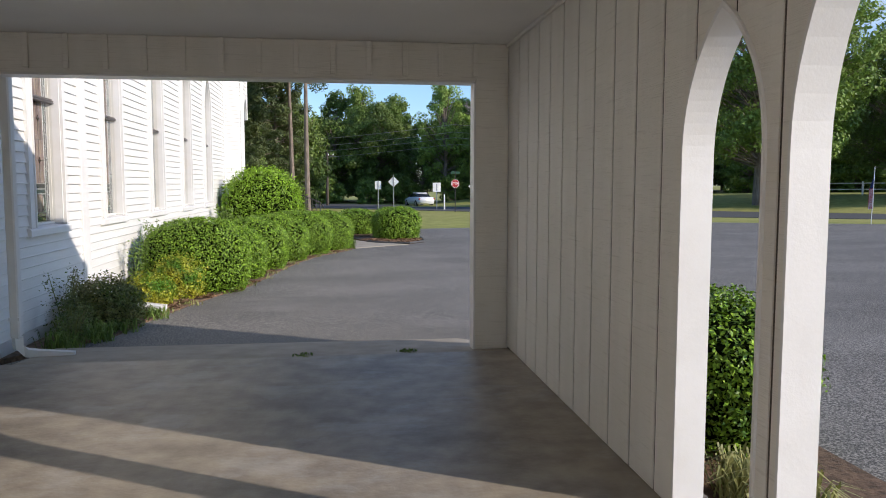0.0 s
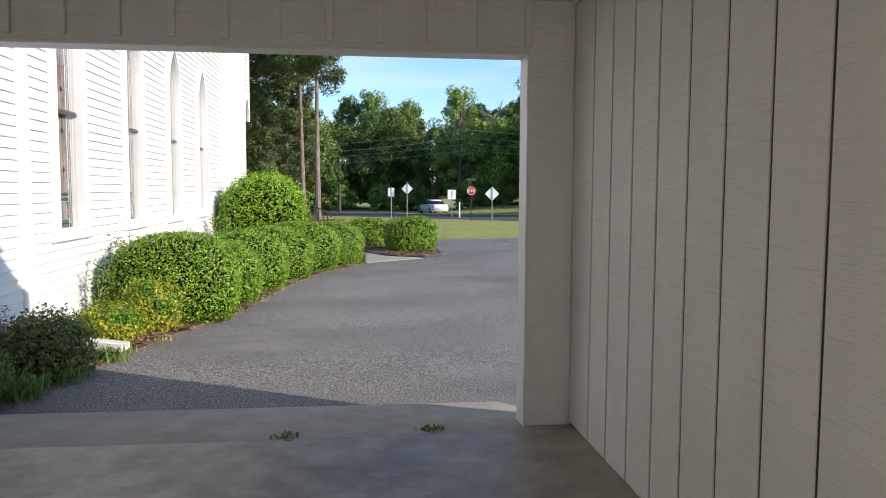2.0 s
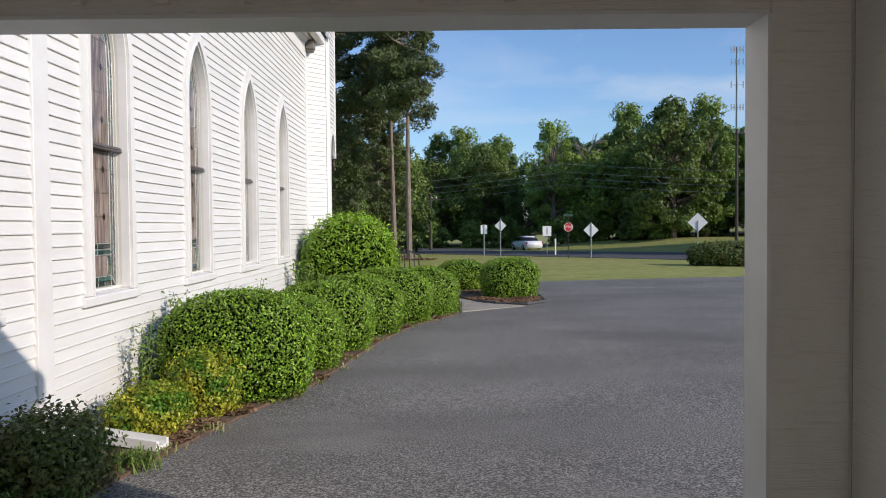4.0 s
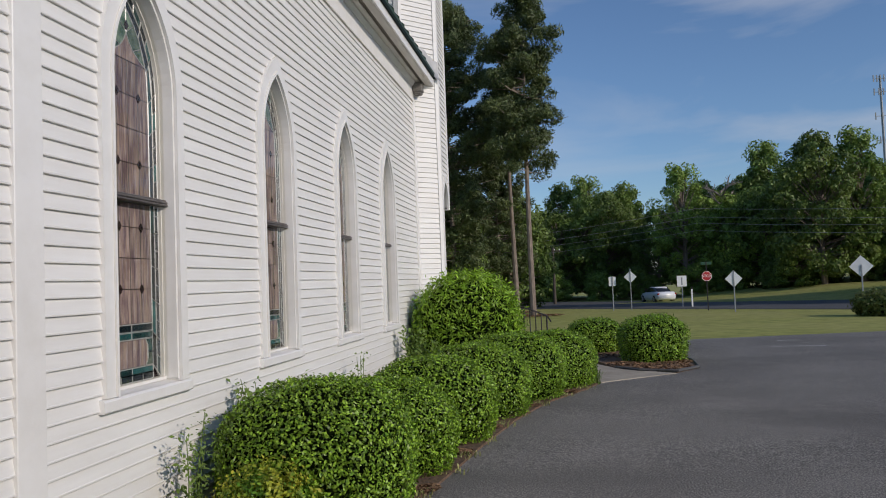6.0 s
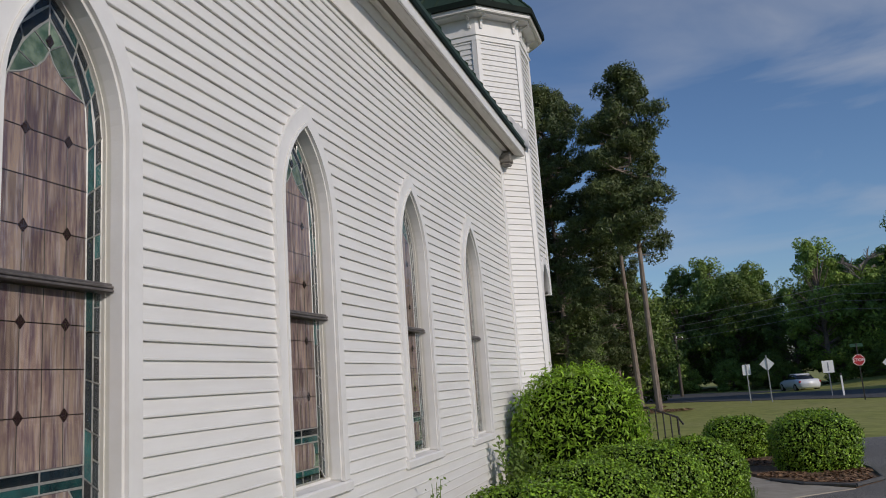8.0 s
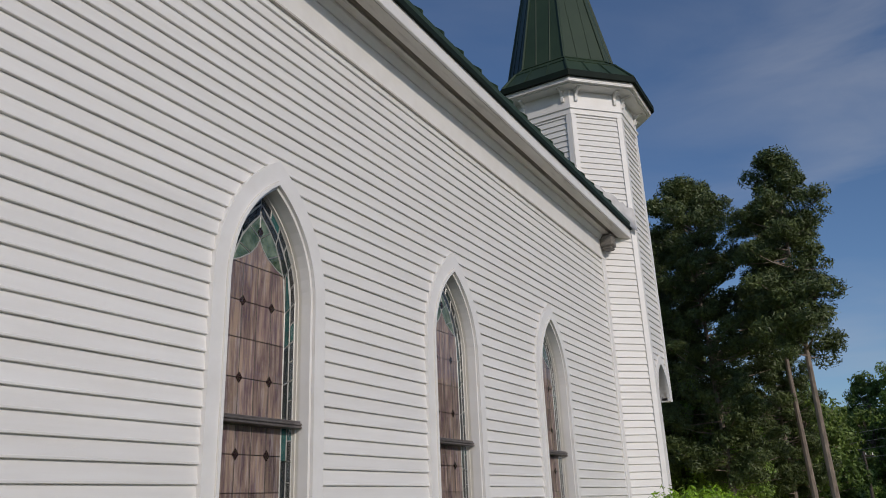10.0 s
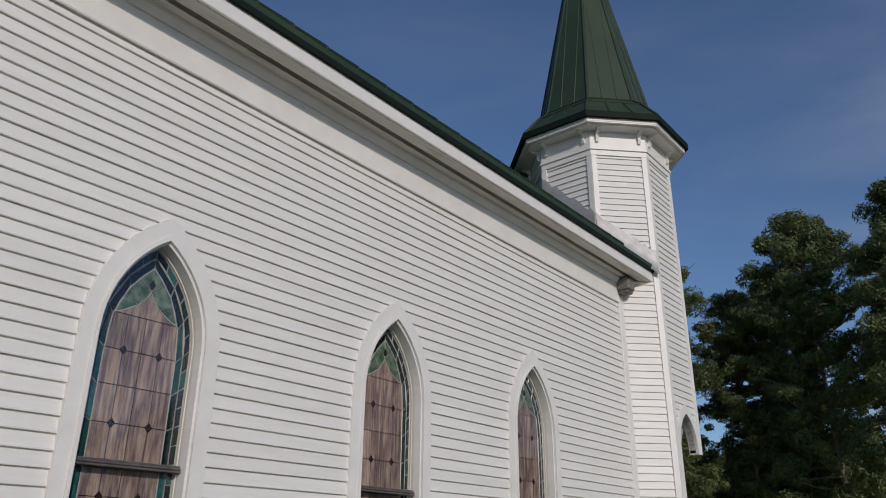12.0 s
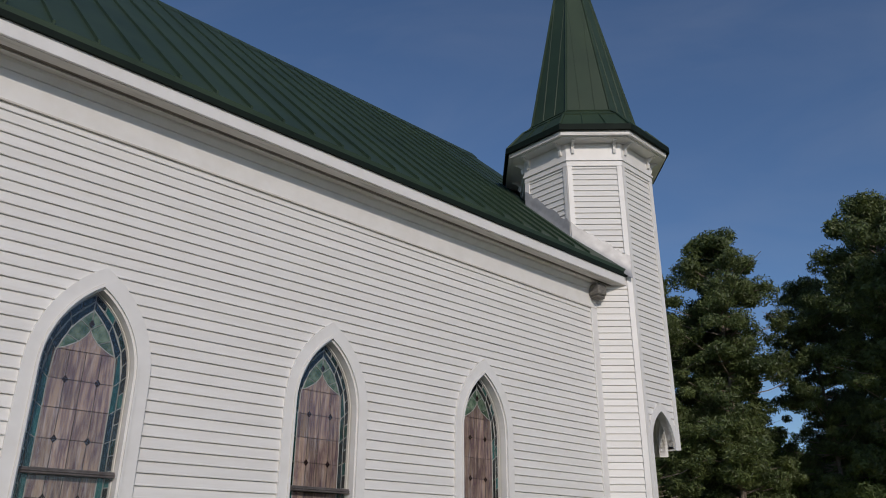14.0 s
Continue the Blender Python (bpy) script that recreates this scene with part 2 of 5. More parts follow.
def clear_glass():
    """A clear pane: it lets light through and mirrors more at a glance."""
    m = bpy.data.materials.new("clear_storm_glass")
    m.use_nodes = True
    nt = m.node_tree
    nt.nodes.remove(nt.nodes["Principled BSDF"])
    fr, tr, gl, mx = (nt.nodes.new(k) for k in ("ShaderNodeFresnel", "ShaderNodeBsdfTransparent", "ShaderNodeBsdfGlossy", "ShaderNodeMixShader"))
    fr.inputs["IOR"].default_value = 1.5
    tr.inputs["Color"].default_value = (0.93, 0.95, 0.94, 1)
    gl.inputs["Roughness"].default_value = 0.02
    nt.links.new(fr.outputs[0], mx.inputs[0])
    nt.links.new(tr.outputs[0], mx.inputs[1])
    nt.links.new(gl.outputs[0], mx.inputs[2])
    nt.links.new(mx.outputs[0], nt.nodes["Material Output"].inputs["Surface"])
    return m


STORM = clear_glass()



# ---------------------------------------------------------------- mesh helpers
class Geo:
    """Vertices and faces of one mesh in the making."""

    def __init__(self):
        self.v, self.f = [], []

    def add(self, verts, faces):
        n = len(self.v)
        self.v += [tuple(p) for p in verts]
        self.f += [tuple(i + n for i in face) for face in faces]
        return self

    def box(self, x0, x1, y0, y1, z0, z1, c=0.0):
        """A box, its edges cut back by c."""
        if c <= 0:
            p = [(x, y, z) for x in (x0, x1) for y in (y0, y1) for z in (z0, z1)]
            return self.add(p, [(0, 1, 3, 2), (4, 6, 7, 5), (0, 4, 5, 1), (2, 3, 7, 6), (0, 2, 6, 4), (1, 5, 7, 3)])
        bm = bmesh.new()
        bmesh.ops.create_cube(bm, size=1.0)
        for q in bm.verts:
            q.co = Vector(((x0 + x1) / 2 + q.co.x * (x1 - x0), (y0 + y1) / 2 + q.co.y * (y1 - y0), (z0 + z1) / 2 + q.co.z * (z1 - z0)))
        bmesh.ops.bevel(bm, geom=bm.edges[:], offset=c, segments=1, affect="EDGES")
        return self.take(bm)

    def take(self, bm):
        bm.verts.index_update()
        self.add([q.co[:] for q in bm.verts], [[q.index for q in f.verts] for f in bm.faces])
        bm.free()
        return self

    def prism(self, poly, axis, a, b):
        """A polygon of (u, v) pushed along an axis: x takes (y, z), y takes (x, z), z takes (x, y)."""
        def at(u, v, w):
            return (w, u, v) if axis == "x" else (u, w, v) if axis == "y" else (u, v, w)
        n = len(poly)
        self.add([at(u, v, a) for u, v in poly] + [at(u, v, b) for u, v in poly],
                 [tuple(range(n))[::-1], tuple(range(n, 2 * n))] + [(i, (i + 1) % n, n + (i + 1) % n, n + i) for i in range(n)])
        return self

    def ring(self, inner, outer, axis, a, b):
        """An open band between two outlines with as many points, pushed along an axis."""
        for i in range(len(inner) - 1):
            self.prism([inner[i], inner[i + 1], outer[i + 1], outer[i]], axis, a, b)
        return self

    def tube(self, pts, radii, sides=8):
        """A tapering tube along points."""
        pts = [Vector(p) for p in pts]
        if not hasattr(radii, "__len__"):
            radii = [radii] * len(pts)
        n0, rows = len(self.v), len(pts)
        for i, p in enumerate(pts):
            d = (pts[min(i + 1, rows - 1)] - pts[max(i - 1, 0)]).normalized()
            u = d.orthogonal().normalized() if abs(d.z) < 0.9 else Vector((1, 0, 0)).cross(d).normalized()
            w = d.cross(u)
            for k in range(sides):
                a = 2 * math.pi * k / sides
                self.v.append(tuple(p + (u * math.cos(a) + w * math.sin(a)) * radii[i]))
        for i in range(rows - 1):
            for k in range(sides):
                a, b = n0 + i * sides + k, n0 + i * sides + (k + 1) % sides
                self.f.append((a, b, b + sides, a + sides))
        self.f.append(tuple(range(n0, n0 + sides))[::-1])
        self.f.append(tuple(range(n0 + (rows - 1) * sides, n0 + rows * sides)))
        return self

    def mesh(self, name, mat, smooth=False):
        me = bpy.data.meshes.new(name)
        me.from_pydata(self.v, [], self.f)
        me.materials.append(mat)
        bm = bmesh.new()
        bm.from_mesh(me)
        if 1 < len(self.f) < 20000:
            bmesh.ops.recalc_face_normals(bm, faces=bm.faces[:])
        bm.to_mesh(me)
        bm.free()
        if smooth:
            me.polygons.foreach_set("use_smooth", [True] * len(me.polygons))
        return me


def part(name, geo, mat, parent=None, label="", smooth=False):
    """One mesh object under a thing, a part, or nothing."""
    ob = new(name, geo.mesh(name, mat, smooth) if isinstance(geo, Geo) else geo)
    if parent:
        ob.parent = parent
    return tagged(ob, label)


def thing(name, label, category, group="", m=None, kind=""):
    ob = new(name)
    if m:
        ob.matrix_basis = m
    return tagged(ob, label, category, group, kind)


def structure(name, geo, mat, label, category):
    return tagged(part(name, geo, mat), label, category, kind="structure")


def leaf_mesh(name, mat, points, normals, size, length=1.6, lift=0.3, jitter=0.55, corners=4):
    """A leaf of four or three corners at every point, about square to the normals."""
    rng = np.random.default_rng(len(points) + 7)
    n = len(points)
    nr = normals + rng.normal(0, jitter, (n, 3))
    nr[:, 2] += lift
    nr /= np.linalg.norm(nr, axis=1)[:, None] + 1e-9
    t = np.cross(nr, rng.normal(0, 1, (n, 3)))
    t /= np.linalg.norm(t, axis=1)[:, None] + 1e-9
    b = np.cross(nr, t)
    s = size * rng.uniform(0.65, 1.25, (n, 1))
    a = t * s * length / 2
    w = b * s / 2
    fold = nr * s * 0.18
    ring = [points - a, points + w + fold, points + a, points - w + fold] if corners == 4 else [points - a - w, points - a + w, points + a]
    v = np.stack(ring, 1).reshape(-1, 3)
    me = bpy.data.meshes.new(name)
    me.vertices.add(corners * n)
    me.vertices.foreach_set("co", v.astype(np.float32).ravel())
    me.loops.add(corners * n)
    me.loops.foreach_set("vertex_index", np.arange(corners * n, dtype=np.int32))
    me.polygons.add(n)
    me.polygons.foreach_set("loop_start", np.arange(0, corners * n, corners, dtype=np.int32))
    me.polygons.foreach_set("loop_total", np.full(n, corners, dtype=np.int32))
    me.materials.append(mat)
    me.update(calc_edges=True)
    return me


def gz(y):
    """Height of the ground: it falls gently away from the porch."""
    return -0.14 - 0.006 * (min(max(y, 7.0), 62.0) - 7.0) - 0.02 * (min(max(y, 62.0), 80.0) - 62.0)


def pointed(hw, spring, rise, n=10, mid=0.0):
    """Pointed arch from the left spring over the tip to the right one, as (across, up)."""
    r = (hw * hw + rise * rise) / (2 * hw)
    top = math.asin(min(1.0, rise / r))
    right = [(mid + hw - r + r * math.cos(top * k / n), spring + r * math.sin(top * k / n)) for k in range(n + 1)]
    return [(2 * mid - u, v) for u, v in right] + right[-2::-1]


# ---------------------------------------------------------------- ground
def build_ground():
    g = Geo()
    ys = [-900, -60, 0, 7, 20, 40, 62, 80, 110, 1400]
    xs = [-1200, -60, -20, 0, 20, 60, 1200]
    for y in ys:
        for x in xs:
            g.v.append((x, y, gz(y) - 0.03))
    k = len(xs)
    for j in range(len(ys) - 1):
        for i in range(k - 1):
            g.f.append((j * k + i, j * k + i + 1, (j + 1) * k + i + 1, (j + 1) * k + i))
    structure("ground", g, GRASS, "sunlit mown grass lawn with dry yellowish patches", "lawn")


def sheet(poly, lift, thick):
    """A flat sheet that follows the fall of the ground, cut in strips along y."""
    bm = bmesh.new()
    vs = [bm.verts.new((x, y, 0)) for x, y in poly]
    bm.faces.new(vs)
    for y in (7, 20, 40, 62, 80):
        bmesh.ops.bisect_plane(bm, geom=bm.verts[:] + bm.edges[:] + bm.faces[:], plane_co=(0, y, 0), plane_no=(0, 1, 0))
    r = bmesh.ops.extrude_face_region(bm, geom=bm.faces[:])
    up = {q for q in r["geom"] if isinstance(q, bmesh.types.BMVert)}
    for q in bm.verts:
        q.co.z = gz(q.co.y) + (lift if q in up else lift - thick)
    return Geo().take(bm)


def build_lot():
    edge = [(-3.18, 7.0), (-2.5, 8.4), (-2.4, 9.3), (-2.15, 10.5), (-1.94, 11.4), (-1.58, 12.6), (-1.42, 13.7), (-1.28, 14.8), (-1.0, 16.5), (-0.62, 18.0),
            (0.0, 19.4), (0.4, 20.3), (1.83, 21.5), (2.45, 22.4), (2.5, 23.6), (2.3, 25.5), (2.4, 29.8)]
    far = [(7.4, 31.0), (12.8, 32.2), (16.5, 34.2), (24.3, 31.1), (60, 8), (60, -60), (-3.18, -60)]
    structure("parking_lot", sheet(edge + far, 0.0, 0.06), ASPHALT, "worn grey asphalt car park with patches and fine stones", "asphalt")
    structure("road", sheet([(-60, 118), (-20, 81), (7, 54.6), (14, 47.6), (20, 40.9), (29, 36.2), (90, 4), (98, 16), (34, 44.5), (25, 52), (17, 70), (12, 84), (4, 86), (-12, 100), (-52, 136)], 0.0, 0.05),
              ROAD, "two-lane asphalt road beyond the lawn", "road")
    g = Geo()
    for x, y, dx, dy in ((5.0, 27.0, 1.3, -0.12), (9.2, 27.4, 1.6, 0.1), (5.6, 28.8, 0.6, 0.05)):
        w = 0.05
        g.add([(x, y - w, gz(y) + 0.004), (x + dx, y + dy - w, gz(y) + 0.004), (x + dx, y + dy + w, gz(y) + 0.004), (x, y + w, gz(y) + 0.004)], [(0, 1, 2, 3)])
    structure("road_marking", g, LINE_PAINT, "short worn white paint lines on the asphalt", "marking")
    bed = [(-3.16, 7.3), (-2.46, 8.4), (-2.34, 9.3), (-2.1, 10.5), (-1.88, 11.4), (-1.52, 12.6), (-1.36, 13.7), (-1.22, 14.8), (-0.94, 16.5), (-0.56, 18.0), (0.06, 19.4), (0.3, 20.1), (-1.5, 20.6), (-3.16, 21.2)]
    structure("planting_bed", sheet(bed, 0.025, 0.08), SOIL, "bed of brown leaf litter along the church wall", "soil")
    structure("walkway", sheet([(-3.0, 21.3), (-0.2, 20.9), (0.36, 20.32), (1.86, 21.5), (0.9, 22.3), (0.3, 23.6), (-3.0, 23.9)], 0.012, 0.1), PALE_CONCRETE, "pale concrete front walk leading to the steps", "walkway")
    isl = [(0.75, 22.6), (1.2, 22.0), (1.9, 21.7), (2.42, 22.4), (2.5, 23.6), (2.3, 25.5), (1.9, 28.4), (-0.6, 28.8), (-0.5, 25.2), (0.4, 24.0)]
    structure("island_bed", sheet(isl, 0.03, 0.08), SOIL, "small planting island of brown mulch with an edging", "soil")
    kerb = Geo()
    for a, b in zip(isl[:6], isl[1:7]):
        kerb.tube([(a[0], a[1], gz(a[1]) + 0.03), (b[0], b[1], gz(b[1]) + 0.03)], 0.032, 6)
    structure("island_edging", kerb, ROAD, "low dark edging round the planting island", "kerb")


def bank_z(x, y):
    """Height of the grassy rise beyond the road."""
    d = (x - 13) * 0.746 + (y - 68) * 0.666
    if d <= 0:
        return gz(y)
    f = min(max((x - 6) / 16, 0.0), 1.0)
    return gz(y) + f * (1.1 * min(d / 14, 1.0) + 0.9 * min(max((d - 14) / 40, 0.0), 1.0))


def build_bank():
    g = Geo()
    along = [(13 + 0.666 * s, 68 - 0.746 * s) for s in range(-14, 92, 7)]
    outs = (-0.5, 0.5, 5, 10, 15, 30, 55, 120)
    for x, y in along:
        for d in outs:
            px, py = x + 0.746 * d, y + 0.666 * d
            g.v.append((px, py, bank_z(px, py) - (0.06 if d < 0 else -0.004)))
    k = len(outs)
    for i in range(len(along) - 1):
        for j in range(k - 1):
            g.f.append((i * k + j, i * k + j + 1, (i + 1) * k + j + 1, (i + 1) * k + j))
    structure("bank", g, GRASS, "low grassy rise beyond the road", "lawn")


build_ground()
build_bank()
build_lot()

# ---------------------------------------------------------------- church
WALL_X, WIN_Y = -3.2, (8.79, 11.185, 13.78, 16.33, 18.83)
W_HW, W_Z0, W_SPRING, W_RISE = 0.42, 1.04, 3.28, 0.78
COURSE = 0.1075


def win_half(z, hw=W_HW, spring=W_SPRING, rise=W_RISE):
    """Half of the window opening's width at a height."""
    if z <= spring:
        return hw
    if z >= spring + rise:
        return -1.0
    r = (hw * hw + rise * rise) / (2 * hw)
    return hw - r + math.sqrt(max(0.0, r * r - (z - spring) ** 2))


def opening(d=0.0, n=10, mid=0.0):
    """Window outline, drawn in by d: bottom left, up, over, down."""
    hw = W_HW - d
    a = pointed(hw, W_SPRING, W_RISE * (1 - 1.35 * d / W_RISE) if d else W_RISE, n, mid)
    return [(mid - hw, W_Z0 + d)] + a + [(mid + hw, W_Z0 + d)]


def lap_board(y0, y1, z, h=COURSE):
    """A lap board along y with a bevelled lower lip, its face towards +x at x = 0."""
    prof = ((-0.034, z), (0.001, z), (0.005, z + 0.003), (0.005, z + 0.013), (0.001, z + 0.017), (-0.015, z + h), (-0.034, z + h))
    n = len(prof)
    return Geo().add([(x, y, zz) for y in (y0, y1) for x, zz in prof],
                     [tuple(range(n)), tuple(range(n, 2 * n))[::-1]] + [(i, (i + 1) % n, n + (i + 1) % n, n + i) for i in range(n)])


def build_wall():
    g = Geo()
    x0, x1 = WALL_X - 0.2, WALL_X - 0.022
    end, zt, z0 = 21.53, 5.95, -0.35
    y = -12.0
    for c in WIN_Y:
        g.box(x0, x1, y, c - W_HW, z0, zt)
        g.box(x0, x1, c - W_HW, c + W_HW, z0, W_Z0)
        a = pointed(W_HW, W_SPRING, W_RISE, 10, c)
        half = len(a) // 2
        g.prism([(c - W_HW, zt)] + a[:half + 1] + [(c, zt)], "x", x0, x1)
        g.prism([(c, zt)] + a[half:] + [(c + W_HW, zt)], "x", x0, x1)
        y = c + W_HW
    g.box(x0, x1, y, end, z0, zt)
    wall = structure("wall_east", g, TRIM, "white church side wall clad in painted lap boards", "wall")
    rng = random.Random(3)
    n = 52
    for i in range(n):
        z = -0.01 + i * COURSE
        cuts = []
        for c in WIN_Y:
            h = max(win_half(z), win_half(z + COURSE)) if z + COURSE > W_Z0 - 0.06 else -1
            if h > 0 or (z < W_SPRING + W_RISE + 0.1 and z > W_SPRING + W_RISE - 0.1):
                cuts.append((c - max(h, 0.02) - 0.06, c + max(h, 0.02) + 0.06))
        spans, y = [], -6.0
        for a, b in cuts + [(21.53, 0)]:
            for lo, hi in ((-6.0, 9.83), (10.07, 21.53)):
                p, q = max(y, lo), min(a, hi)
                if q - p > 0.05:
                    spans.append((p, q))
            y = b
        for p, q in spans:
            ob = part("board", lap_board(p, q, z + rng.uniform(-0.002, 0.002)), WHITE, wall)
            ob.location = (WALL_X, 0, 0)
    part("corner_board", Geo().box(WALL_X - 0.05, WALL_X + 0.022, 9.83, 10.07, -0.2, 5.6, 0.005), TRIM, wall)
    part("corner_board", Geo().box(WALL_X - 0.05, WALL_X + 0.02, 21.4, 21.55, -0.2, 5.6, 0.005), TRIM, wall)
    part("frieze_board", Geo().box(WALL_X - 0.05, WALL_X + 0.012, -6, 21.6, 5.56, 5.95, 0.004), TRIM, wall)
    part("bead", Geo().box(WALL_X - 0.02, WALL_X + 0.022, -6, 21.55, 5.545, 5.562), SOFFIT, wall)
    # plain walls that close the church
    structure("wall_west", Geo().box(-12.4, -12.2, -12, 23, -0.35, 5.95), TRIM, "plain white far church wall", "wall")
    structure("wall_south", Geo().prism([(-12.2, -0.35), (-3.4, -0.35), (-3.4, 5.95), (-7.7, 10.7), (-12.2, 5.95)], "y", -12, -11.8), TRIM, "plain white church gable wall", "wall")
    structure("wall_north", Geo().prism([(-12.2, -0.35), (-4.3, -0.35), (-4.3, 6.9), (-7.7, 10.7), (-12.2, 5.95)], "y", 22.7, 22.9), TRIM, "plain white church front gable wall", "wall")


def build_roof():
    ex, ez, slope, rx = -2.82, 6.22, 0.95, -7.7
    rz = ez + slope * (ex - rx)
    roof = thing("church_roof", "green standing-seam metal church roof with white eaves", "roof")
    L = Geo().prism([(ex + 0.03, ez - 0.04), (ex + 0.03, ez + 0.02), (rx, rz + 0.05), (2 * rx - ex, ez + 0.02), (2 * rx - ex, ez - 0.04), (rx, rz - 0.02)], "y", -12.4, 22.05)
    part("roof_sheet", L, GREEN_METAL, roof)
    part("roof_sheet", Geo().prism([(-4.9, ez + slope * 2.08 - 0.03), (-4.9, ez + slope * 2.08 + 0.05), (rx, rz + 0.05), (2 * rx - ex, ez + 0.02), (2 * rx - ex, ez - 0.04), (rx, rz - 0.02)], "y", 22.05, 23.3), GREEN_METAL, roof)
    k = math.hypot(1, slope)
    for i in range(86):
        y = -11.9 + i * 0.405
        if y > 23.2:
            break
        low = ex + 0.03 if y < 21.0 else -5.1
        zl = ez + slope * (ex - low) + 0.02 + (0.03 if low > -3 else 0)
        g = Geo().add([(x, yy, z) for yy in (y - 0.012, y + 0.012) for x, z in ((low, zl), (low, zl + 0.045), (rx, rz + 0.09), (rx, rz + 0.045))],
                      [(0, 1, 2, 3), (7, 6, 5, 4), (0, 4, 5, 1), (1, 5, 6, 2), (2, 6, 7, 3), (3, 7, 4, 0)])
        part("seam", g, GREEN_METAL, roof)
    part("ridge_cap", Geo().prism([(rx - 0.2, rz - 0.13), (rx, rz + 0.1), (rx + 0.2, rz - 0.13), (rx, rz + 0.06)], "y", -12.4, 23.32), GREEN_METAL, roof)
    part("fascia", Geo().box(ex - 0.03, ex, -12.3, 22.03, 5.96, ez - 0.042, 0.004), TRIM, roof)
    part("drip_edge", Geo().box(ex + 0.002, ex + 0.032, -12.4, 22.05, ez - 0.11, ez - 0.041), DRIP_METAL, roof)
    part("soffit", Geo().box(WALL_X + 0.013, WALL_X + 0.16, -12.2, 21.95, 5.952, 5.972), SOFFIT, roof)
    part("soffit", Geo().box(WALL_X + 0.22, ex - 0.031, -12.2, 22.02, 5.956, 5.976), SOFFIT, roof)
    part("soffit_vent", Geo().box(WALL_X + 0.161, WALL_X + 0.219, -12.2, 21.97, 5.964, 5.976), material("vent_strip_grime", ((0.06, 0.05, 0.04), (0.20, 0.175, 0.14)), 0.9, 5, (8, 0.6, 1)), roof, "dark weathered vent strip")
    part("crown_moulding", Geo().prism([(WALL_X + 0.013, 5.86), (WALL_X + 0.03, 5.86), (WALL_X + 0.07, 5.92), (WALL_X + 0.075, 5.95), (WALL_X + 0.013, 5.95)], "y", -12.2, 21.6), TRIM, roof)
    part("eave_return", Geo().box(ex - 0.4, ex, 22.032, 22.05, 5.96, 6.17), TRIM, roof)
    # grey two-step block under the end of the eave
    b = Geo().box(-3.19, -2.98, 21.36, 21.58, 5.73, 5.93, 0.02).box(-3.17, -3.0, 21.38, 21.56, 5.68, 5.73, 0.02)
    part("eave_bracket", b, GREY_BLOCK, roof, "grey two-step block under the end of the eave")


build_wall()
build_roof()


